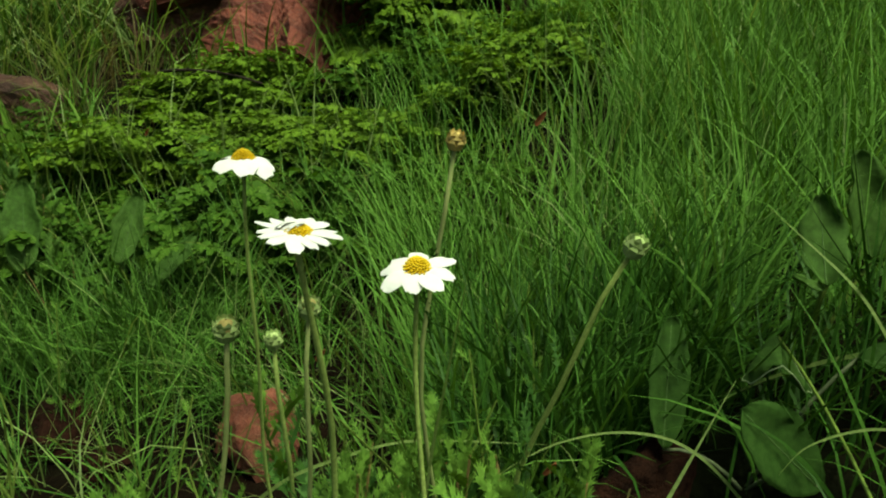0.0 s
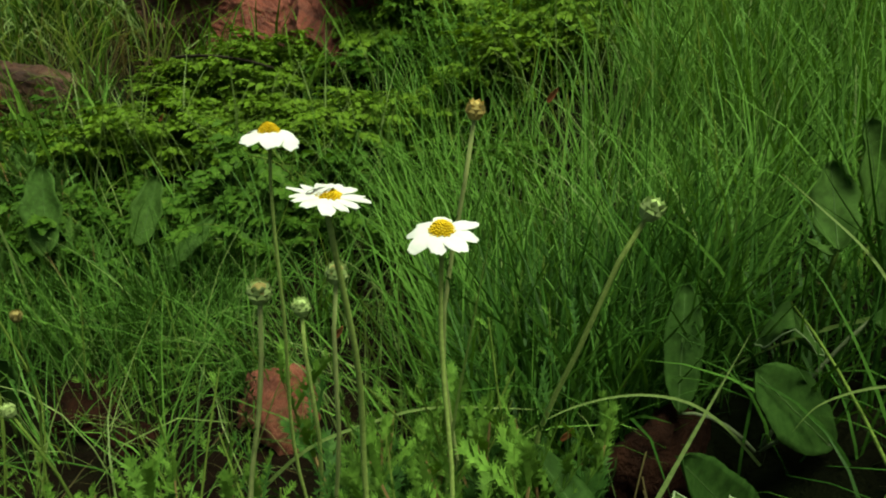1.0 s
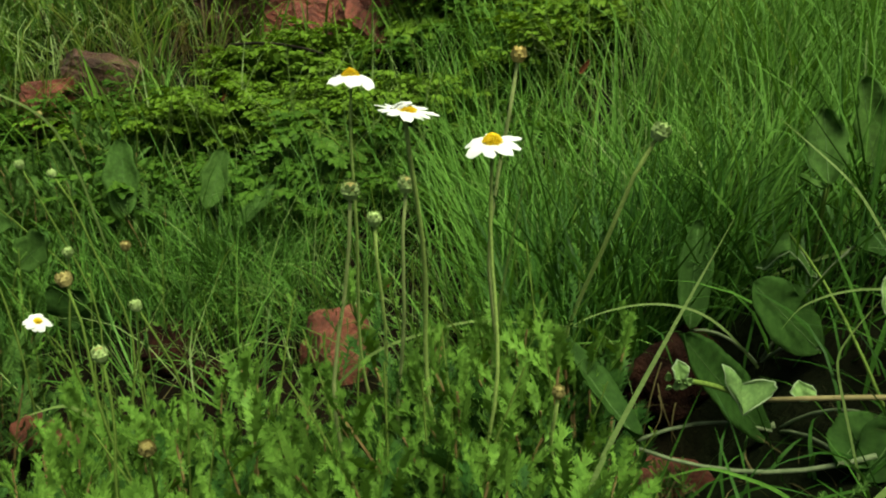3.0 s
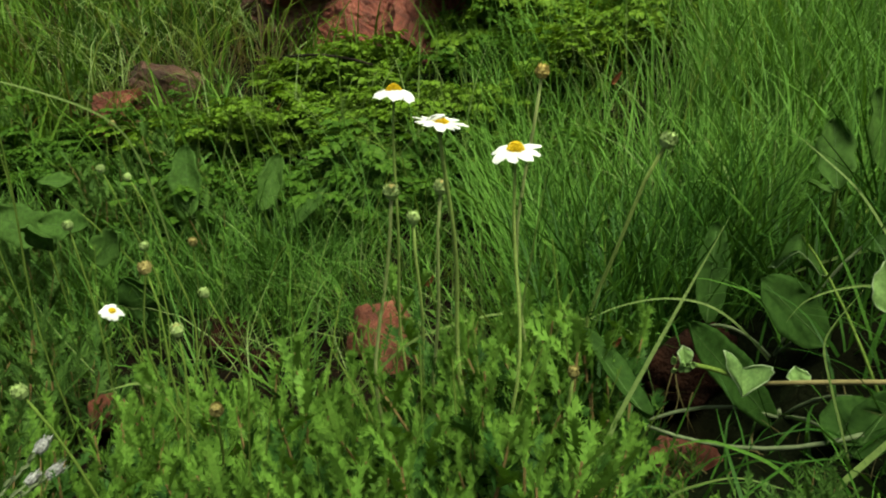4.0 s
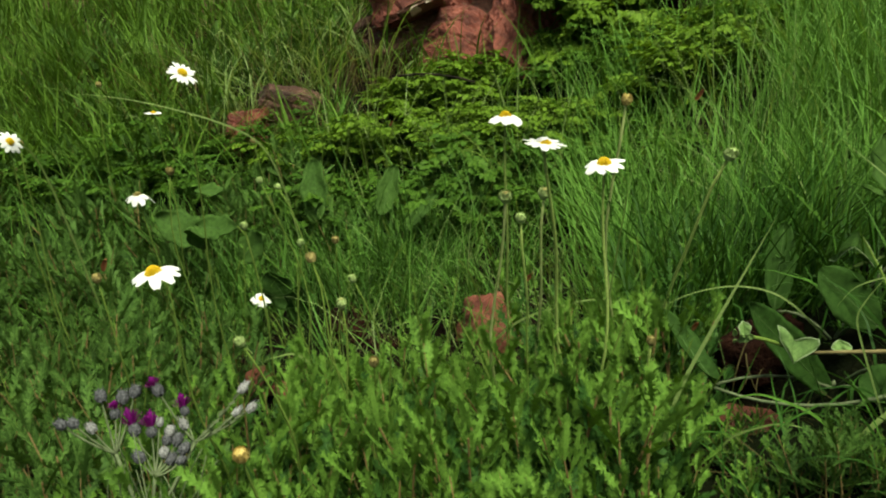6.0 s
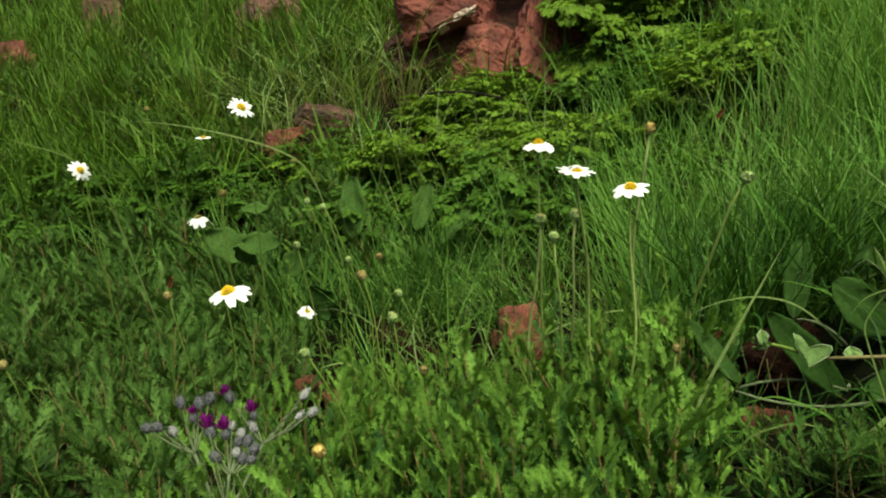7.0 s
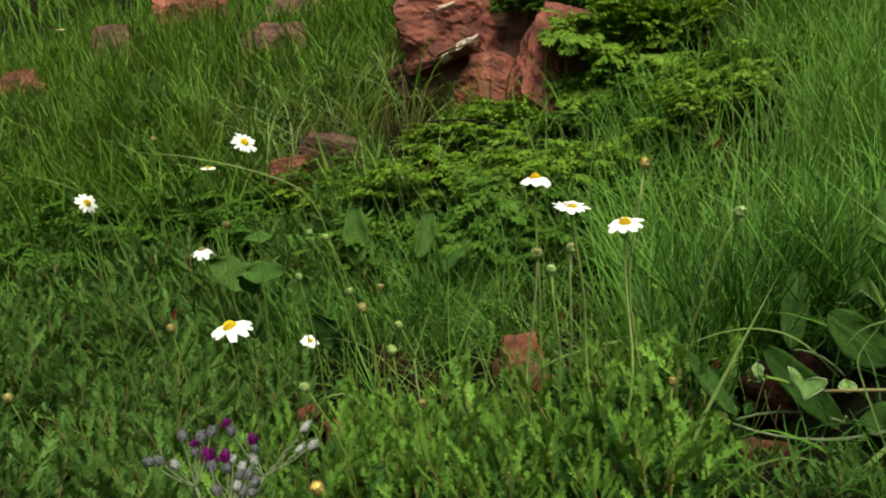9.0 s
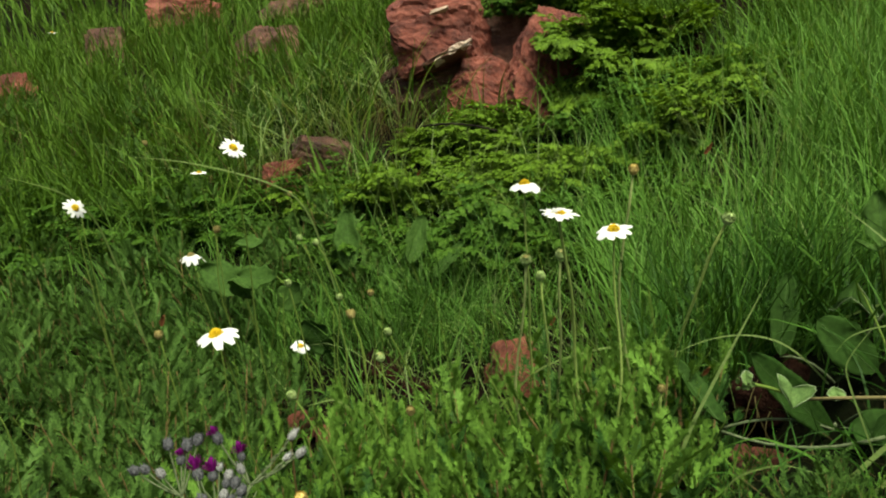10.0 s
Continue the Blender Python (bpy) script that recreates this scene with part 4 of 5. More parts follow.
def folded_leaf(name, base, tip, left, right, mat, parent, seed=1, crinkle=0.0010):
    """A leaf folded along its rib: two rounded halves that reach to left and right, with a scalloped pale rim."""
    r = random.Random(seed)
    base, tip = np.array(base, float), np.array(tip, float)
    mid = (base + tip) / 2
    nu, nv = 17, 6
    ph = r.uniform(0, 6)
    rows, edge = [], {1: [], -1: []}
    for i in range(nu):
        t = i / (nu - 1)
        p = base + (tip - base) * t
        w = math.sin(math.pi * min(1, 0.06 + 0.90 * t ** 0.85)) ** 0.55
        row = []
        for u in np.linspace(-1, 1, 2 * nv + 1):
            side = (np.array(left, float) if u < 0 else np.array(right, float)) - mid
            k = abs(u) * w * (1 + 0.035 * math.sin(26 * t + ph) * abs(u))
            n = np.cross(side, tip - base)
            n /= np.linalg.norm(n) + 1e-9
            lean = side * k + (base - mid) * 0.30 * abs(u) * t
            row.append(p + lean + n * (crinkle * math.sin(11 * t + 5 * u + ph) * abs(u) + 0.10 * np.linalg.norm(side) * math.sin(3.1 * abs(u))))
        rows.append(row)
        edge[-1].append(row[0])
        edge[1].append(row[-1])
    m = 2 * nv + 1
    v = np.array(rows).reshape(-1, 3)
    nrm = np.cross(tip - base, (1, 0, 0))
    nrm = nrm / (np.linalg.norm(nrm) + 1e-9) * 0.0009
    n = len(v)
    f = []
    for i in range(nu - 1):
        for j in range(m - 1):
            a = i * m + j
            f += [[a, a + 1, a + m + 1, a + m], [n + a, n + a + m, n + a + m + 1, n + a + 1]]
    leaf = mesh(name, np.concatenate([v, v + nrm]), f, mat, parent)
    for k in (-1, 1):
        mesh("rim", *tube(np.array([base] + edge[k] + [tip]) + nrm / 2, 0.0005, 0.0005, 5), M_WOOL_RIM, leaf, "pale woolly rim")
    return leaf


def leafy(name, label, category, root, leaves, mat, group="", stem_mat=None, wave=0.16):
    """Broad leaves on short stalks from one root. leaves: base, tip, width, up, cup."""
    plant = empty(name, label, category, group)
    for i, (b, t, w, up, cup) in enumerate(leaves):
        broad_leaf("leaf", b, t, w, up, mat, plant, cup, seed=i + int(1000 * abs(root[0])), rib=0.6, blunt=0.68, wave=wave)
        mesh("stalk", *tube(arc(root, b, (0, 0, 0.01), 6), 0.0016, 0.0012, 5), stem_mat or M_STEM_THIN, plant)
    return plant


rt = (0.23, 0.53, gz(0.23, 0.53))
leafy("broad_leaf_plant", "creeping plant with dull green rounded broad leaves", "plant", rt, [
    ((0.178, 0.542, 0.172), (0.191, 0.590, 0.252), 0.028, (0.0, -1, 0.3), 0.3),
    ((0.254, 0.486, 0.182), (0.202, 0.484, 0.234), 0.045, (0.1, -0.9, 0.7), 0.12),
    ((0.285, 0.520, 0.25), (0.335, 0.50, 0.25), 0.030, (0, -0.5, 1), 0.3),
], M_BROAD, stem_mat=M_STEM_GREY, wave=0.05)
leafy("oval_leaf_plant", "upright light green leaves half hidden by bank grass", "plant", (0.29, 0.60, gz(0.29, 0.60)), [
    ((0.267, 0.534, 0.292), (0.268, 0.560, 0.345), 0.028, (-0.25, -0.8, 0.8), 0.3),
    ((0.264, 0.532, 0.290), (0.241, 0.526, 0.301), 0.008, (0.1, -0.6, 1), 0.5),
    ((0.340, 0.615, 0.285), (0.325, 0.63, 0.365), 0.036, (0.1, -0.8, 0.8), 0.4),
], M_SOFT_LEAF, "oval-leaved plants")
rt = (0.26, 0.40, gz(0.26, 0.40))
arched = empty("curled_leaf", "pale green leaf arching over broad leaves", "leaf")
folded_leaf("blade", (0.250, 0.552, 0.251), (0.237, 0.514, 0.247), (0.222, 0.530, 0.227), (0.263, 0.526, 0.222), M_SOFT_LEAF, arched, 4)
mesh("stalk", *tube(arc(rt, (0.250, 0.552, 0.251), (0, 0, 0.01), 6), 0.0012, 0.0009, 5), M_STEM_THIN, arched)
woolly = empty("woolly_leaf_plant", "young plant with pale woolly folded leaves on a runner", "plant")
folded_leaf("leaf", (0.167, 0.386, 0.204), (0.166, 0.376, 0.189), (0.1545, 0.383, 0.213), (0.184, 0.379, 0.204), M_FUZZY, woolly, 1)
folded_leaf("leaf", (0.130, 0.380, 0.209), (0.129, 0.386, 0.219), (0.1255, 0.380, 0.216), (0.1345, 0.381, 0.217), M_FUZZY, woolly, 2, 0.0006)
folded_leaf("leaf", (0.200, 0.378, 0.198), (0.199, 0.386, 0.207), (0.193, 0.380, 0.204), (0.206, 0.380, 0.205), M_FUZZY, woolly, 3, 0.0008)
folded_leaf("leaf", (0.255, 0.392, 0.243), (0.249, 0.400, 0.274), (0.241, 0.394, 0.258), (0.266, 0.392, 0.262), M_FUZZY, woolly, 5)
for i in range(9):
    r = random.Random(60 + i)
    p = np.array((0.129, 0.379, 0.206)) + (r.uniform(-0.007, 0.007), r.uniform(-0.004, 0.002), r.uniform(-0.003, 0.003))
    broad_leaf("young_leaf", p, p + (r.uniform(-0.006, 0.006), -0.003, r.uniform(0.002, 0.007)), 0.004, (0, -1, 0.5), M_FUZZY, woolly, 0.4, seed=i)
mesh("stalk", *tube(arc((0.130, 0.382, 0.208), (0.168, 0.384, 0.197), (0, 0, 0.002), 6), 0.0016, 0.0018, 6), M_STEM_THIN, woolly)
mesh("stalk", *tube(arc((0.250, 0.36, 0.205), (0.255, 0.392, 0.243), (0.004, 0, 0), 6), 0.0015, 0.0012, 6), M_STEM_THIN, woolly)
mesh("runner", *tube(arc((0.177, 0.382, 0.196), (0.34, 0.335, 0.222), (0, 0, 0.003), 8), 0.0015, 0.0019, 7), M_RUNNER, woolly, "thick brownish runner")
mesh("runner", *tube(arc((0.110, 0.385, 0.160), (0.23, 0.352, 0.180), (0, -0.005, -0.010), 8), 0.0012, 0.0015, 7), M_STEM_GREY, woolly, "olive runner lying over red stone")
leafy("broad_leaf_plant", "dark rounded leaves low over bare soil", "plant", (0.215, 0.45, gz(0.215, 0.45)), [
    ((0.212, 0.450, 0.130), (0.132, 0.397, 0.231), 0.034, (0.5, -1, 0.6), 0.22),
    ((0.113, 0.403, 0.155), (0.068, 0.452, 0.201), 0.024, (0.75, -0.6, 0.9), 0.4),
    ((0.225, 0.350, 0.165), (0.255, 0.37, 0.20), 0.028, (-0.1, -0.9, 1), 0.2),
    ((0.245, 0.385, 0.185), (0.210, 0.352, 0.172), 0.030, (0.1, -0.5, 1), 0.2),
], M_BROAD, stem_mat=M_STEM_GREY, wave=0.07)

leafy("oval_leaf_plant", "upright soft green oval leaves among the grass", "plant", (-0.60, 1.0, gz(-0.60, 1.0)), [
    ((-0.545, 1.01, 0.145), (-0.560, 1.06, 0.262), 0.050, (0.2, -1, 0.6), 0.4),
    ((-0.745, 0.94, 0.225), (-0.675, 0.92, 0.222), 0.036, (0.1, -0.4, 1.0), 0.3),
], M_SOFT_LEAF, "oval-leaved plants")
leafy("oval_leaf_plant", "upright soft green oval leaves among the grass", "plant", (-0.38, 1.0, gz(-0.38, 1.0)), [
    ((-0.405, 0.99, 0.165), (-0.385, 1.03, 0.252), 0.038, (0.2, -1, 0.5), 0.45),
    ((-0.352, 0.955, 0.145), (-0.300, 1.00, 0.205), 0.024, (0.2, -0.8, 0.9), 0.3),
], M_SOFT_LEAF, "oval-leaved plants")
leafy("oval_leaf_plant", "low spreading soft green rounded leaves", "plant", (-0.68, 0.88, gz(-0.68, 0.88)), [
    ((-0.73, 0.905, 0.165), (-0.635, 0.885, 0.165), 0.050, (0.1, -0.9, 0.8), 0.2),
    ((-0.72, 0.92, 0.13), (-0.81, 0.90, 0.185), 0.065, (0.1, -0.9, 0.8), 0.2),
    ((-0.69, 0.86, 0.14), (-0.68, 0.82, 0.185), 0.050, (0.1, -1, 0.5), 0.2),
    ((-0.62, 0.86, 0.12), (-0.56, 0.85, 0.165), 0.050, (0.1, -1, 0.5), 0.2),
], M_SOFT_LEAF, "oval-leaved plants")
leafy("oval_leaf_plant", "dark leaves in a shaded hollow", "plant", (-0.50, 0.82, gz(-0.50, 0.82)), [
    ((-0.50, 0.81, 0.03), (-0.47, 0.79, 0.095), 0.05, (0.1, -1, 0.4), 0.2),
    ((-0.52, 0.84, 0.04), (-0.55, 0.82, 0.11), 0.05, (0.1, -1, 0.4), 0.2),
], M_BROAD, "oval-leaved plants")


# ---- daisies ----
def floret_disc(r, rad, dome):
    s = Soup()
    n = 90
    for i in range(n):
        q = math.sqrt((i + 0.5) / n)
        a = i * 2.39996
        c = np.array([rad * q * math.cos(a), rad * q * math.sin(a), dome * (1 - q * q)])
        k = rad * 0.135
        h = k * r.uniform(0.7, 1.3)
        ring = [c + (k * math.cos(b), k * math.sin(b), 0) for b in (0.3, 1.87, 3.44, 5.01)]
        lean = np.array([c[0], c[1], 0]) * 0.12
        ring2 = [c + lean + (0.75 * k * math.cos(b), 0.75 * k * math.sin(b), h) for b in (0.3, 1.87, 3.44, 5.01)]
        s.add(ring + ring2, [[0, 1, 5, 4], [1, 2, 6, 5], [2, 3, 7, 6], [3, 0, 4, 7], [4, 5, 6, 7]])
    m = 16
    base = [(rad * 1.02 * math.cos(6.283 * k / m), rad * 1.02 * math.sin(6.283 * k / m), 0) for k in range(m)]
    s.add(base + [(0, 0, dome * 0.95)], [[k, (k + 1) % m, m] for k in range(m)])
    return s.out()


def petal_mesh(r, ln, w, droop, in_rad):
    """One ray, along +x from the disc's edge: ribbed, with a notched tip."""
    nu, nv = 8, 5
    v = []
    tw = r.uniform(-0.25, 0.25)
    dent = [r.uniform(-0.02, 0.09) for _ in range(nv)]
    for i in range(nu):
        t = i / (nu - 1)
        hw = 0.56 * w * math.sin(math.pi * (0.17 + 0.70 * t)) ** 0.8
        for j in range(nv):
            u = 2 * j / (nv - 1) - 1
            x = in_rad * 0.85 + ln * t - (dent[j] * ln if i >= nu - 2 else 0)
            z = 0.10 * w * (1 - u * u) - 0.035 * w * math.cos(u * 9) - droop * ln * (t ** 1.7) + 0.04 * ln * t
            y = hw * u
            v.append((x, y * math.cos(tw * t), z + y * math.sin(tw * t)))
    v = np.array(v)
    low = v - (0, 0, 0.00025)
    n = len(v)
    f = []
    for i in range(nu - 1):
        for j in range(nv - 1):
            a = i * nv + j
            f.append([a, a + nv, a + nv + 1, a + 1])
            f.append([n + a, n + a + 1, n + a + nv + 1, n + a + nv])
    return np.concatenate([v, low]), f


def stem_leaf(parent, p, d, ln, seed):
    r = random.Random(seed)
    v, f = feather_leaf(r, ln, 5, 0.25, 0.9)
    mesh("stem_leaf", v @ basis(d).T + np.array(p), f, M_HERB, parent, smooth=False)


def stem_points(head, root, bow, n=14):
    """A stem that wanders a little on its way."""
    pts = arc(root, head, bow, n)
    t = np.linspace(0, 1, n)
    ph = 40 * head[0] + 25 * head[1]
    sway = 0.0052 * np.sin(math.pi * t)
    pts[:, 0] += sway * np.sin(7 * t + ph)
    pts[:, 1] += sway * np.sin(7 * t + 2 * ph)
    return pts


def daisy(head, root, normal, rad, petals, droop, seed, label, bow=(0, 0, 0), old=False, wide=1.0, leaves=1, frayed=0, stem_r=0.0012):
    """A daisy: ribbed hairy stem, scaly cup, dome of florets, single rays."""
    r = random.Random(seed)
    th = empty("daisy", label, "flower", "white daisies")
    pts = stem_points(np.array(head) - 0.004 * np.array(normal) / np.linalg.norm(normal), root, bow)
    # Stems on the left take a darker green to offset the sun on them.
    near = head[0] > -0.2
    mesh("stem", *tube(pts, stem_r * (1.15 if near else 0.9), stem_r * (0.85 if near else 0.65), 7), M_STEM if near else M_STEM_THIN, th, "ribbed green stem")
    nz = np.array(normal, float) / np.linalg.norm(normal)
    bx = np.cross((0, 1, 0), nz)
    bx /= np.linalg.norm(bx)
    R = np.stack([bx, np.cross(nz, bx), nz], axis=1)
    head = np.array(head, float)
    dr = rad * 0.30
    v, f = floret_disc(r, dr, dr * (0.45 if frayed else 0.9))
    mesh("disc", v @ R.T + head, f, M_DISC_OLD if old else M_DISC, th, "domed centre of yellow florets", smooth=False)
    cup = Soup()
    m = 12
    rings = ((0.0, dr * 0.98), (-0.0022, dr * 0.9), (-0.0042, dr * 0.5), (-0.0055, stem_r * 1.2))
    vv = [(q * math.cos(6.283 * k / m), q * math.sin(6.283 * k / m), z) for z, q in rings for k in range(m)]
    cup.add(vv, [[i * m + k, (i + 1) * m + k, (i + 1) * m + (k + 1) % m, i * m + (k + 1) % m] for i in range(3) for k in range(m)])
    for k in range(14):
        a = 6.283 * k / 14
        c = np.array([math.cos(a), math.sin(a), 0])
        s2 = np.array([-math.sin(a), math.cos(a), 0]) * dr * 0.2
        cup.add([c * dr * 0.75 - s2 + (0, 0, -0.0036), c * dr * 0.75 + s2 + (0, 0, -0.0036), c * dr * 1.14 + s2 * 0.6 + (0, 0, -0.0008), c * dr * 1.2 + (0, 0, 0.0), c * dr * 1.14 - s2 * 0.6 + (0, 0, -0.0008)], [[0, 1, 2, 3, 4]])
    v, f = cup.out()
    mesh("cup", v @ R.T + head, f, M_BUD, th, "green cup of small scales", smooth=False)
    for k in range(petals):
        a = 6.283 * (k + r.uniform(-0.22, 0.22)) / petals + seed
        ln = (rad - dr * 0.85) * r.uniform(0.78, 1.1)
        v, f = petal_mesh(r, ln, rad * 3.0 / petals * wide * r.uniform(0.85, 1.1), droop * r.uniform(0.5, 1.5), dr)
        c, s = math.cos(a), math.sin(a)
        Z = np.array([[c, -s, 0], [s, c, 0], [0, 0, 1]])
        mesh("petal", (v + (0, 0, r.uniform(-0.0005, 0.0005))) @ Z.T @ R.T + head, f, M_PETAL, th)
    for k in range(frayed):
        a, lift = r.uniform(2.5, 4.0), r.uniform(0.3, 0.9)
        v, f = petal_mesh(r, rad * r.uniform(0.30, 0.45), rad * 0.20, lift * 0.9, dr * r.uniform(-0.7, 0.3))
        c, sn = math.cos(a), math.sin(a)
        Z = np.array([[c, -sn, 0], [sn, c, 0], [0, 0, 1]])
        mesh("petal", (v + (0, 0, dr * r.uniform(0.7, 0.95))) @ Z.T @ R.T + head, f, M_PETAL, th)
    for k in range(leaves):
        i = r.randrange(3, 9)
        a = r.uniform(0, 6.28)
        stem_leaf(th, pts[i], (math.cos(a), math.sin(a), 1.1), r.uniform(0.008, 0.016), seed * 10 + k)
    return th


def bud(head, root, rad, seed, label, mat=None, bow=(0, 0, 0), tip=None, stem_mat=None):
    """A closed head of overlapping scales on a stem."""
    r = random.Random(seed)
    th = empty("flower_bud", label, "bud", "flower buds")
    side = (r.uniform(-0.022, 0.022), r.uniform(-0.012, 0.012), 0) if root[0] < -0.1 else (0, 0, 0)
    pts = stem_points(head, root, np.array(bow) + side, 10)
    mesh("stem", *tube(pts, 0.0017 if root[0] > -0.1 else 0.0012, 0.0012 if root[0] > -0.1 else 0.0008, 6), stem_mat or M_STEM, th)
    d = pts[-1] - pts[-2]
    B = basis(d, (0.1, -1, 0.1))
    s = Soup()
    for row, (y, q, h) in enumerate(((-0.2, 0.8, 0.9), (0.1, 1.0, 1.0), (0.5, 0.95, 1.0), (0.9, 0.75, 0.8))):
        for k in range(8):
            a = 6.283 * (k + 0.5 * (row % 2)) / 8 + r.uniform(-0.1, 0.1)
            c, sn = math.cos(a), math.sin(a)
            o = np.array([c, 0, sn])
            w = np.array([-sn, 0, c]) * 0.42 * rad
            yy = np.array([0, rad, 0])
            flare = r.uniform(0.95, 1.25)
            s.add([o * rad * q * 0.8 - w * 0.7 + yy * (y - 0.4), o * rad * q * 0.8 + w * 0.7 + yy * (y - 0.4), o * rad * q * 1.08 + w + yy * (y + 0.15 * h),
                   o * rad * q * 0.95 * flare + yy * (y + 0.75 * h), o * rad * q * 1.08 - w + yy * (y + 0.15 * h)], [[0, 1, 2, 4], [4, 2, 3]])
    v, f = s.out()
    mesh("scaly_cup", v @ B.T + np.array(head), f, mat or M_BUD, th, smooth=False)
    m = 8
    core = [(q * rad * math.cos(6.283 * k / m), y * rad, q * rad * math.sin(6.283 * k / m)) for y, q in ((-0.6, 0.25), (-0.2, 0.75), (0.5, 0.85), (1.1, 0.55), (1.35, 0.1)) for k in range(m)]
    f = [[i * m + k, i * m + (k + 1) % m, (i + 1) * m + (k + 1) % m, (i + 1) * m + k] for i in range(4) for k in range(m)]
    mesh("core", np.array(core) @ B.T + np.array(head), f, tip or M_BUD, th)
    return th


def root_at(x, y):
    return (x, y, gz(x, y) - 0.005)


daisy((-0.073, 0.47, 0.379), root_at(-0.068, 0.53), (0.02, -0.06, 1), 0.0185, 8, 0.40, 1, "white daisy with drooping broad rays on a tall stem", (-0.012, 0, 0), wide=1.85)
daisy((-0.024, 0.37, 0.366), root_at(-0.004, 0.42), (0.16, -0.10, 1), 0.0182, 13, 0.10, 2, "white daisy with a frayed centre and notched rays", (-0.004, 0.012, 0), leaves=3, frayed=6, stem_r=0.0016, wide=1.45)
daisy((0.021, 0.385, 0.347), root_at(0.004, 0.40), (0.0, -0.30, 1), 0.0176, 8, 0.26, 3, "white daisy with a bright yellow domed centre", (0.006, -0.01, 0), wide=1.25)
daisy((-0.42, 0.485, 0.435), root_at(-0.44, 0.55), (0.85, -0.3, 0.7), 0.0165, 15, 0.10, 4, "white daisy facing outward on a tall bent stem", (-0.01, 0, 0), wide=1.15)
daisy((-0.73, 0.545, 0.363), root_at(-0.74, 0.60), (0.95, -0.2, 0.45), 0.0165, 11, 0.25, 5, "white daisy tilted sideways among herbs", (-0.01, 0, 0), wide=1.2)
daisy((-0.75, 0.86, 0.372), root_at(-0.77, 0.90), (0.1, -0.05, 1), 0.0150, 10, 0.05, 6, "small white daisy seen edge-on among grass", (0.01, 0, 0), wide=1.5)
daisy((-0.53, 0.52, 0.297), root_at(-0.54, 0.56), (0.0, -0.1, 1), 0.0160, 9, 0.75, 7, "fading white daisy with a brownish centre", (0.01, 0, 0), old=True, wide=1.6)
daisy((-0.31, 0.255, 0.288), root_at(-0.32, 0.32), (-0.05, -0.22, 1), 0.0200, 9, 0.35, 8, "white daisy with wide rays above feathery herbs", (0.01, 0, 0), wide=1.2)
daisy((-0.505, 0.72, 0.098), root_at(-0.49, 0.76), (0.45, -0.35, 0.75), 0.0150, 8, 0.55, 9, "ragged white daisy low in a dark hollow", (0.01, 0, 0), wide=1.5, leaves=0)
daisy((-1.75, 1.60, 0.76), root_at(-1.75, 1.7), (0.1, -0.1, 1), 0.0150, 10, 0.1, 10, "far white daisy on the hillside", (0.01, 0, 0), leaves=0)


def add_bud(i, x, y, z, bx, by, rad, lab, mat, bow):
    """One bud with small cut leaves along its stem."""
    # Left-hand bud stems get the darker green too, set against their lit side.
    b = bud((x, y, z), root_at(bx, by), rad, 500 + i, lab, mat, bow, M_BUD_RED if "redd" in lab or "rust" in lab else mat, M_STEM_BROWN if i in (0, 2, 4) else M_STEM if x > -0.1 else M_STEM_THIN)
    r = random.Random(900 + i)
    for k in range(5 if x < -0.1 else 8):
        q = r.uniform(0.25, 0.85)
        a = r.uniform(0, 6.28)
        at = np.array(root_at(bx, by)) * (1 - q) + np.array((x, y, z)) * q + np.array(bow) * 4 * q * (1 - q)
        stem_leaf(b, at, (0.6 * math.cos(a), 0.6 * math.sin(a), 1), (0.024 if x < -0.1 else 0.030) - 0.016 * q, 700 + 10 * i + k)


add_bud(0, 0.036, 0.45, 0.390, 0.030, 0.50, 0.0045, "old yellowish flower head on a slender stem", M_DISC_PALE, (-0.012, 0, 0))
add_bud(1, 0.117, 0.42, 0.346, 0.080, 0.475, 0.0052, "green flower bud on a bowed stem", M_BUD, (-0.022, 0, 0.012))
add_bud(2, -0.058, 0.38, 0.320, -0.075, 0.42, 0.0050, "green bud with reddish tip", M_BUD, (-0.008, 0, 0))
add_bud(3, -0.058, 0.45, 0.286, -0.045, 0.48, 0.0046, "small round green bud", M_BUD, (-0.006, 0, 0))
add_bud(4, -0.032, 0.42, 0.315, -0.04, 0.46, 0.0050, "green bud with reddish tip", M_BUD, (-0.008, 0, 0))
add_bud(5, -0.163, 0.121, 0.225, -0.14, 0.17, 0.0042, "old yellow flower head without rays", M_DISC_PALE, (0.004, 0, 0))
add_bud(6, -0.381, 0.502, 0.264, -0.39, 0.54, 0.0043, "cream flower bud on a straight stem", M_BUD, (-0.004, 0, 0))
add_bud(7, -0.475, 0.374, 0.240, -0.48, 0.40, 0.0045, "old orange flower head above herbs", M_DISC_OLD, (0.004, 0, 0))
add_bud(8, -0.625, 0.282, 0.190, -0.63, 0.30, 0.0045, "old tan flower head above herbs", M_DISC_OLD, (0.004, 0, 0))
add_bud(9, -0.444, 0.702, 0.272, -0.40, 0.70, 0.0043, "green bud on a leaning stem", M_BUD, (0.014, 0, 0.01))
add_bud(10, -0.676, 1.044, 0.300, -0.68, 1.08, 0.0050, "pale bud before red rock", M_DISC_OLD, (0.004, 0, 0))
add_bud(11, -0.597, 0.675, 0.300, -0.58, 0.70, 0.0054, "withered rusty flower head", M_BUD_RED, (0.004, 0, 0))
add_bud(12, -0.848, 0.672, 0.345, -0.83, 0.70, 0.0054, "withered tan flower head", M_DISC_OLD, (0.004, 0, 0))
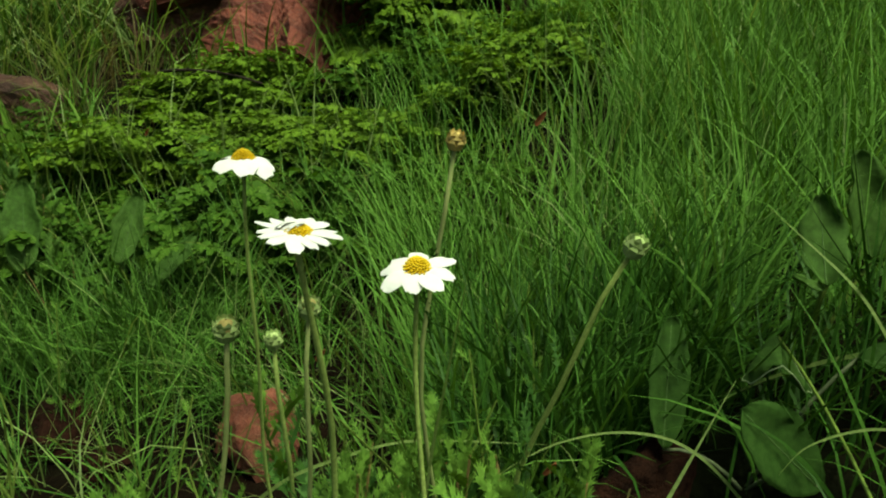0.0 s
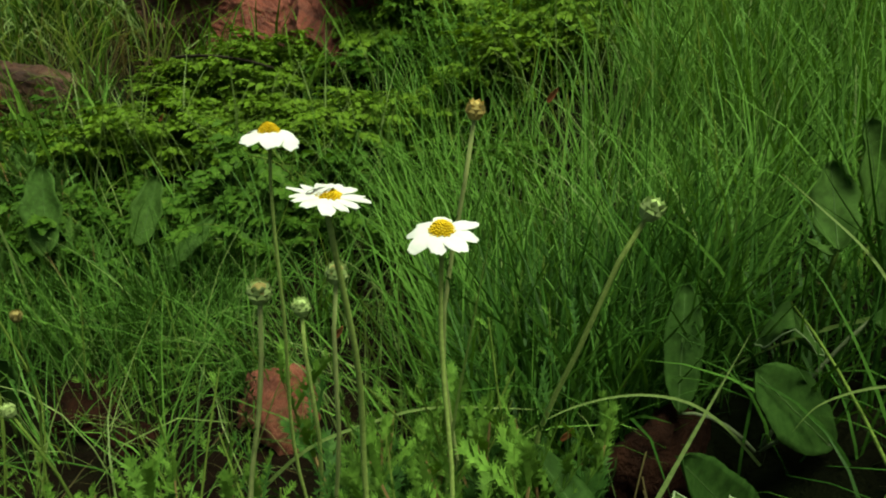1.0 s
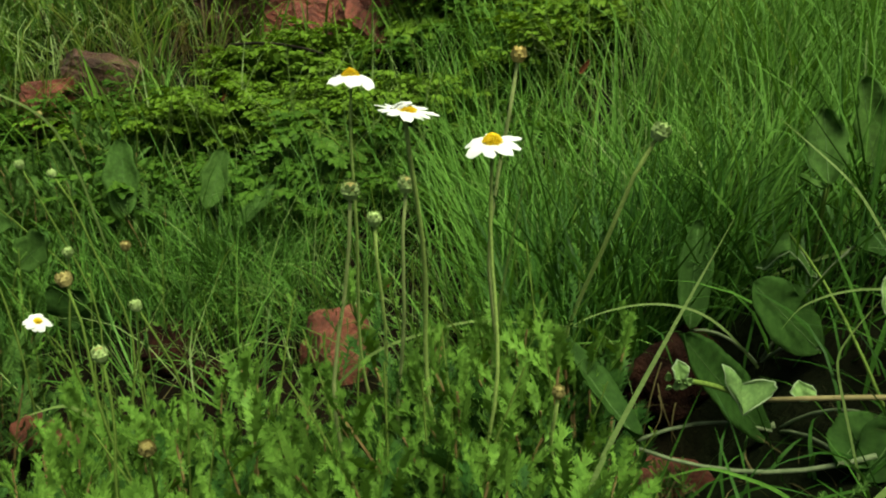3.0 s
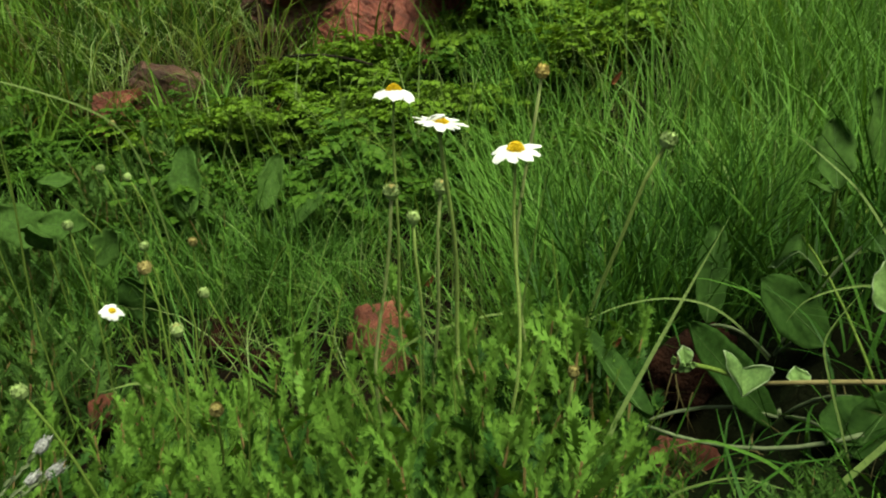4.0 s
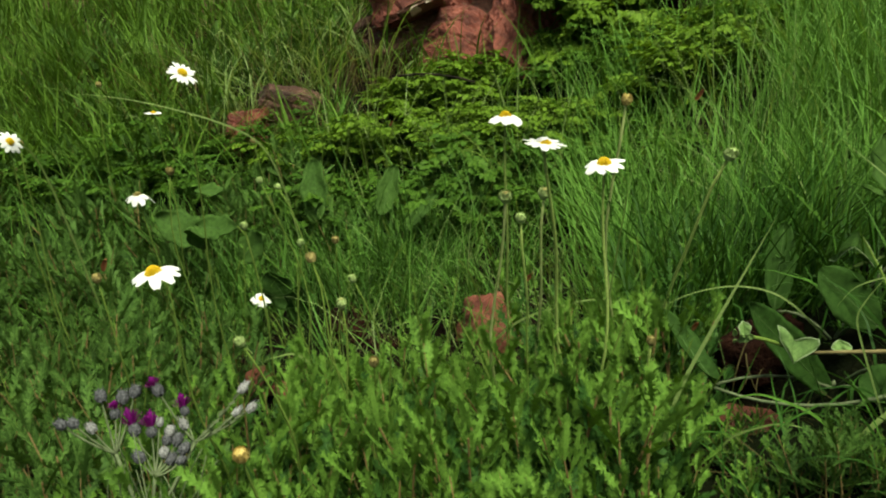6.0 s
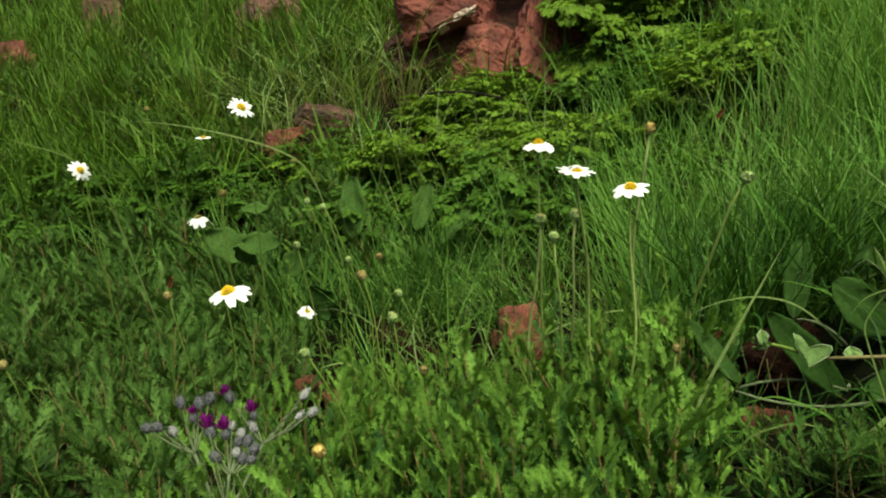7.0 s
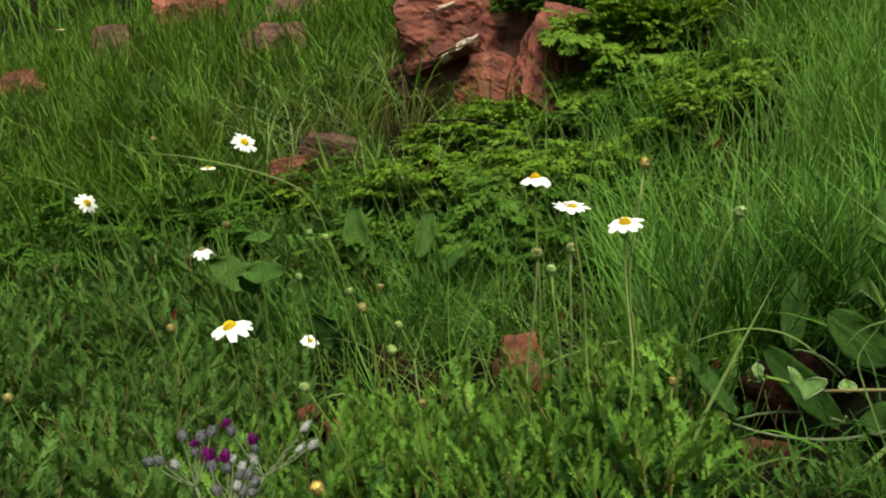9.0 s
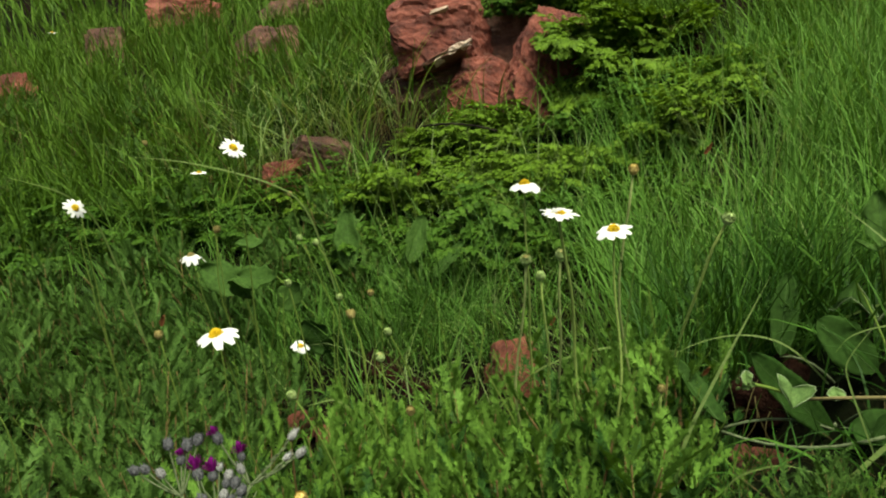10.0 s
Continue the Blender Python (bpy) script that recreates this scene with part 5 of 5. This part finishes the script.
add_bud(13, -1.10, 1.15, 0.42, -1.10, 1.18, 0.0054, "pale bud high over hillside grass", M_DISC_OLD, (0.004, 0, 0))
add_bud(14, -0.326, 0.526, 0.239, -0.33, 0.55, 0.0042, "green bud above crossing grass", M_BUD, (-0.006, 0, 0))
add_bud(15, -0.312, 0.589, 0.226, -0.33, 0.62, 0.0042, "tan bud above crossing grass", M_DISC_OLD, (0.006, 0, 0))
add_bud(16, -0.233, 0.453, 0.222, -0.235, 0.47, 0.0040, "green bud on a leafy stem", M_BUD, (0.004, 0, 0))
add_bud(17, -0.439, 0.647, 0.291, -0.42, 0.67, 0.0042, "green bud on a thin stem", M_BUD, (0.01, 0, 0))
add_bud(18, -0.246, 0.261, 0.231, -0.245, 0.29, 0.0040, "green bud over bright herbs", M_BUD, (0.004, 0, 0))
add_bud(19, -0.197, 0.344, 0.235, -0.195, 0.37, 0.0042, "green bud with rusty tip", M_BUD, (-0.003, 0, 0))
add_bud(20, -0.256, 0.412, 0.255, -0.25, 0.43, 0.0047, "tan old flower head on a leafy stem", M_DISC_OLD, (-0.003, 0, 0))
add_bud(21, -0.156, 0.306, 0.200, -0.15, 0.33, 0.0040, "brownish bud in bright herbs", M_BUD_RED, (0.003, 0, 0))
add_bud(22, 0.059, 0.367, 0.205, 0.05, 0.39, 0.0036, "small brownish bud in bright herbs", M_BUD_RED, (0.003, 0, 0))


# ---- purple-flowered plant ----
def purple_plant():
    th = empty("purple_flower_plant", "woolly grey plant with purple tufts and grey buds", "flower")
    r = random.Random(77)
    root = np.array(root_at(-0.335, 0.235))
    fork = np.array((-0.345, 0.232, 0.085))
    left, middle_fork, side = np.array((-0.366, 0.236, 0.150)), np.array((-0.338, 0.243, 0.128)), np.array((-0.316, 0.270, 0.146))
    mesh("main_stem", *tube(arc(root, fork, (0.004, 0, 0), 6), 0.0024, 0.0018, 6), M_STEM_GREY, th)
    for q in (left, middle_fork, side):
        mesh("branch", *tube(arc(fork, q, (0, 0, -0.004), 7), 0.0019, 0.0015, 6), M_STEM_GREY, th)
    forks = (left, middle_fork, side)
    # place, fork, kind (0 bud, 1 purple just showing, 2 open tuft), white wool, length of the head
    def flower_head(x, y, z, where, kind, wool, long):
        p = np.array((x, y, z - 0.006))
        start = forks[where]
        mesh("branch", *tube(arc(start, p, (0, 0, -0.003), 6), 0.0010, 0.0008, 5), M_STEM_GREY, th)
        d = p - start + (0, 0, 0.01)
        B = basis(d, (0.2, -1, 0.2))
        s = Soup()
        rad = 0.0046 * r.uniform(0.85, 1.15) * (0.85 if wool else 1.0)
        m = 9
        prof = ((-1.1, 0.2), (-0.7, 0.75), (0.0, 1.0), (0.7, 0.9), (1.3, 0.55), (1.5, 0.1))
        core = [(q * rad * math.cos(6.283 * k / m), yy * rad * (0.55 + 0.4 * long) * 0.9, q * rad * math.sin(6.283 * k / m)) for yy, q in prof for k in range(m)]
        s.add(core, [[a * m + k, a * m + (k + 1) % m, (a + 1) * m + (k + 1) % m, (a + 1) * m + k] for a in range(5) for k in range(m)])
        for row in range(4):
            for k in range(11):
                a = 6.283 * (k + 0.5 * (row % 2)) / 11 + r.uniform(-0.2, 0.2)
                o = np.array([math.cos(a), 0, math.sin(a)])
                w = np.array([-math.sin(a), 0, math.cos(a)]) * r.uniform(0.10, 0.2) * rad
                yy = np.array([0, rad * long * (-0.6 + 0.5 * row + r.uniform(-0.2, 0.2)), 0])
                q = (0.85, 1.05, 1.02, 0.8)[row] * rad
                s.add([o * q - w + yy, o * q + w + yy, o * q * r.uniform(1.0, 1.2) + yy + (0, rad * r.uniform(0.4, 0.8) * long, 0)], [[0, 1, 2]])
        v, f = s.out()
        hd = mesh("flower_head", v @ B.T + p, f, M_WOOL if wool else M_GREY_BUD, th, "white woolly bud" if wool else "woolly grey scaly bud", smooth=False)
        if kind:
            t = Soup()
            for k in range(130):
                a, q = r.uniform(0, 6.283), r.random()
                o = np.array([math.cos(a) * q, 0, math.sin(a) * q])
                e = o * rad * (2.3 if kind == 2 else 1.6) * math.sqrt(q) / max(q, 0.2) * q + (0, rad * (1.1 + (3.0 - 1.6 * q * q) * r.uniform(0.6, 1.0) * (1 if kind == 2 else 0.6)), 0)
                b0 = o * rad * 0.45 + (0, rad * 1.0, 0)
                w = np.array([-math.sin(a), 0.2, math.cos(a)]) * 0.0006
                t.add([b0 - w * 0.5, b0 + w * 0.5, e + w, e - w], [[0, 1, 2, 3]])
            v, f = t.out()
            mesh("tuft", v @ B.T + p, f, M_PURPLE, hd, "bright purple thread-like florets", smooth=False)

    flower_head(-0.345, 0.272, 0.196, 2, 1, 0, 1.2)
    flower_head(-0.326, 0.277, 0.176, 2, 2, 0, 1.0)
    flower_head(-0.356, 0.250, 0.170, 1, 2, 0, 1.0)
    flower_head(-0.345, 0.256, 0.166, 1, 2, 0, 0.9)
    flower_head(-0.369, 0.246, 0.186, 0, 1, 0, 1.1)
    flower_head(-0.367, 0.255, 0.196, 0, 0, 0, 1.0)
    flower_head(-0.359, 0.261, 0.199, 0, 0, 0, 1.0)
    flower_head(-0.379, 0.245, 0.201, 0, 0, 0, 1.1)
    flower_head(-0.397, 0.219, 0.188, 0, 0, 0, 1.0)
    flower_head(-0.390, 0.224, 0.187, 0, 0, 0, 1.0)
    flower_head(-0.380, 0.231, 0.180, 0, 0, 1, 1.2)
    flower_head(-0.289, 0.309, 0.184, 2, 0, 1, 1.5)
    flower_head(-0.291, 0.298, 0.167, 2, 0, 1, 1.5)
    flower_head(-0.281, 0.306, 0.168, 2, 0, 1, 1.4)
    flower_head(-0.325, 0.272, 0.166, 2, 0, 1, 1.5)
    flower_head(-0.334, 0.264, 0.163, 1, 0, 1, 1.1)
    flower_head(-0.341, 0.262, 0.172, 1, 0, 1, 1.0)
    flower_head(-0.335, 0.260, 0.157, 1, 0, 0, 1.1)
    flower_head(-0.328, 0.264, 0.156, 1, 0, 0, 1.2)
    flower_head(-0.322, 0.263, 0.149, 1, 0, 0, 1.2)
    flower_head(-0.323, 0.258, 0.141, 1, 0, 0, 1.2)
    flower_head(-0.335, 0.254, 0.149, 1, 0, 1, 1.0)
    flower_head(-0.349, 0.242, 0.150, 1, 0, 0, 1.0)
    flower_head(-0.331, 0.256, 0.142, 1, 0, 0, 1.1)
    for k in range(7):
        a = r.uniform(0, 6.28)
        c = root + (fork - root) * r.uniform(0.3, 0.95)
        broad_leaf("stem_leaf", c, c + np.array((math.cos(a) * 0.04, math.sin(a) * 0.04, 0.03)), 0.009, (0, -0.5, 1), M_FUZZY, th, 0.3, seed=k)

    for k in range(16):
        q = forks[k % 3] + (r.uniform(-0.02, 0.02), r.uniform(-0.015, 0.015), r.uniform(-0.02, 0.02))
        p = root + (r.uniform(-0.05, 0.05), r.uniform(-0.03, 0.03), r.uniform(0.0, 0.03))
        mesh("dry_shoot", *tube(arc(p, q, (r.uniform(-0.02, 0.02), r.uniform(-0.01, 0.01), 0.01), 8), 0.0008, 0.0004, 5), M_STEM_GREY, th, "withered grey shoot")
    for q, p in ((side, (-0.289, 0.309, 0.178)), (side, (-0.281, 0.306, 0.162))):
        for k in range(7):
            c = q + (np.array(p) - q) * (0.15 + 0.11 * k)
            a = 2.4 * k
            d = np.array((0.006, 0.003 * math.cos(a), 0.004 + 0.003 * math.sin(a)))
            broad_leaf("scale_leaf", c, c + d, 0.0022, (0, -1, 0.4), M_STEM_GREY, th, 0.4, seed=k)

    th.location = (0.006, 0.0, -0.012)


purple_plant()


# ---- single grass stalks, twigs and dry leaves ----
def grass_stalk(points, width, mat, label):
    """One long blade, folded along its rib, through points."""
    pts = np.array(points, float)
    k = len(pts)
    s = np.linspace(0, k - 1, 22)
    fine = np.stack([np.interp(s, range(k), pts[:, a]) for a in range(3)], axis=1)
    for _ in range(4):
        fine[1:-1] = 0.25 * fine[:-2] + 0.5 * fine[1:-1] + 0.25 * fine[2:]
    d = np.gradient(fine, axis=0)
    side = np.cross(d, (0.1, -1.0, 0.35))
    side /= np.linalg.norm(side, axis=1)[:, None] + 1e-9
    t = np.linspace(0, 1, 22)
    w = 0.5 * width * np.maximum(0.08, 1 - t ** 2.5)
    low = fine + (0, 0.0, -0.0004)
    v = np.concatenate([fine - side * w[:, None], low, fine + side * w[:, None]])
    f = []
    for i in range(21):
        f += [[i, i + 1, 22 + i + 1, 22 + i], [22 + i, 22 + i + 1, 44 + i + 1, 44 + i]]
    return tagged(mesh("grass_stalk", v, f, mat), label, "grass", "single grass stalks")


grass_stalk([root_at(0.012, 0.46), (0.022, 0.44, 0.216), (0.044, 0.40, 0.351)], 0.0022, M_GRASS_PALE, "straight green grass stalk")
grass_stalk([root_at(0.060, 0.335), (0.077, 0.34, 0.172), (0.112, 0.35, 0.245), (0.145, 0.36, 0.311)], 0.0034, M_GRASS_PALE, "long slanting green grass stalk")
grass_stalk([(0.215, 0.49, 0.165), (0.190, 0.49, 0.195), (0.165, 0.49, 0.212), (0.130, 0.49, 0.216), (0.090, 0.49, 0.205), (0.055, 0.48, 0.185)], 0.0019, M_GRASS_PALE, "pale arching grass blade with dew")
grass_stalk([root_at(0.33, 0.55), (0.31, 0.5, 0.24), (0.27, 0.50, 0.30), (0.22, 0.52, 0.345)], 0.0028, M_GRASS_PALE, "pale slanting grass blade")
grass_stalk([root_at(0.225, 0.35), (0.205, 0.345, 0.215), (0.197, 0.345, 0.241), (0.205, 0.345, 0.257), (0.216, 0.345, 0.274)], 0.0015, M_GRASS_PALE, "curling pale grass blade")
grass_stalk([(0.36, 0.53, 0.250), (0.322, 0.545, 0.246), (0.287, 0.558, 0.232), (0.248, 0.567, 0.212), (0.214, 0.569, 0.189)], 0.0036, M_GRASS_PALE, "broad pale grass blade lying across leaves")
grass_stalk([root_at(0.18, 0.28), (0.22, 0.28, 0.19), (0.27, 0.29, 0.245)], 0.0035, M_GRASS_PALE, "broad pale grass blade")
for p, w, mat, lab in (
        (((0.27, 0.445, 0.243), (0.256, 0.45, 0.241), (0.239, 0.45, 0.237), (0.222, 0.45, 0.229), (0.212, 0.45, 0.213)), 0.0016, M_GRASS_PALE, "thin pale grass blade hanging before a broad leaf"),
        ((root_at(0.09, 0.33), (0.115, 0.325, 0.150), (0.150, 0.32, 0.168), (0.190, 0.315, 0.160)), 0.0016, M_GRASS_PALE, "pale grass blade bowed over a red stone"),
        ((root_at(0.20, 0.33), (0.170, 0.325, 0.175), (0.135, 0.33, 0.185), (0.110, 0.335, 0.172)), 0.0022, M_GRASS, "green grass blade bowed over bare soil"),
        ((root_at(0.255, 0.30), (0.235, 0.31, 0.195), (0.228, 0.315, 0.232)), 0.0030, M_GRASS, "upright green grass blade before a runner"),
        ((root_at(0.165, 0.30), (0.205, 0.31, 0.175), (0.245, 0.32, 0.215), (0.285, 0.325, 0.236)), 0.0042, M_GRASS_PALE, "broad slanting grass blade over dark leaves"),
        ((root_at(0.215, 0.30), (0.200, 0.305, 0.180), (0.180, 0.31, 0.192)), 0.0022, M_GRASS_SHADE, "grass blade leaning over soil, shade in its green"),
        ((root_at(0.14, 0.36), (0.15, 0.352, 0.148), (0.172, 0.345, 0.165), (0.200, 0.34, 0.160)), 0.0020, M_GRASS_SHADE, "grass blade bent over a hollow, shade in its green")):
    grass_stalk(p, w, mat, lab)
grass_stalk([root_at(-0.56, 1.0), (-0.587, 0.965, 0.292), (-0.645, 0.938, 0.337), (-0.712, 0.898, 0.370), (-0.802, 0.859, 0.400), (-0.881, 0.833, 0.412)], 0.0034, M_GRASS_PALE, "long pale arching grass blade over herbs")
grass_stalk([root_at(-0.80, 0.75), (-0.83, 0.69, 0.32), (-0.854, 0.649, 0.375), (-0.905, 0.596, 0.408)], 0.004, M_GRASS_PALE, "long pale grass blade over herbs")
grass_stalk([root_at(-0.28, 0.56), (-0.315, 0.518, 0.085), (-0.343, 0.515, 0.109), (-0.375, 0.498, 0.104)], 0.004, M_GRASS_PALE, "bent pale grass blade over red stones")
grass_stalk([(-0.16, 0.53, 0.07), (-0.08, 0.52, 0.16), (0.0, 0.53, 0.185), (0.10, 0.55, 0.17)], 0.0026, M_GRASS_PALE, "pale arching grass blade")
for i, (p, q, w) in enumerate((((-0.56, 1.56, 0.395), (-0.34, 1.50, 0.375), 0.0035), ((-0.50, 1.55, 0.39), (-0.42, 1.49, 0.37), 0.002))):
    tagged(mesh("twig", *tube(arc(p, q, (0, 0, 0.012), 8), w, w * 0.6, 6), M_TWIG), "thin dark twig lying in leaves", "twig")
for i, (x, y, z, s) in enumerate(((0.116, 0.855, 0.36, 0.015), (0.10, 0.56, 0.14, 0.012), (-0.48, 1.28, 0.30, 0.012), (0.02, 0.62, 0.10, 0.014), (-0.07, 0.60, 0.07, 0.016), (0.06, 0.70, 0.16, 0.012), (-0.12, 0.84, 0.10, 0.016), (-0.535, 0.45, 0.225, 0.016))):
    lf = empty("dry_leaf", "curled rust-coloured dry leaf caught in grass", "leaf", "dry leaves")
    broad_leaf("blade", (x, y, z), (x + s * 0.7, y - s * 0.3, z + s), s * 0.4, (0.2, -1, 0.2), M_DRY_LEAF, lf, 0.6, 0.1, seed=i)
for i in range(5):
    r = random.Random(40 + i)
    x, y = 0.15 + r.uniform(-0.03, 0.05), 0.525
    p, q = (x, y + 0.01, 0.135 + r.uniform(-0.02, 0.02)), (x + r.uniform(-0.02, 0.02), y - 0.02, 0.088)
    tagged(mesh("root", *tube(arc(p, q, (r.uniform(-0.01, 0.01), -0.012, 0.008), 8), 0.0007, 0.0004, 5), M_STRAW), "thin pale root hanging over bare earth", "root", "bare roots")
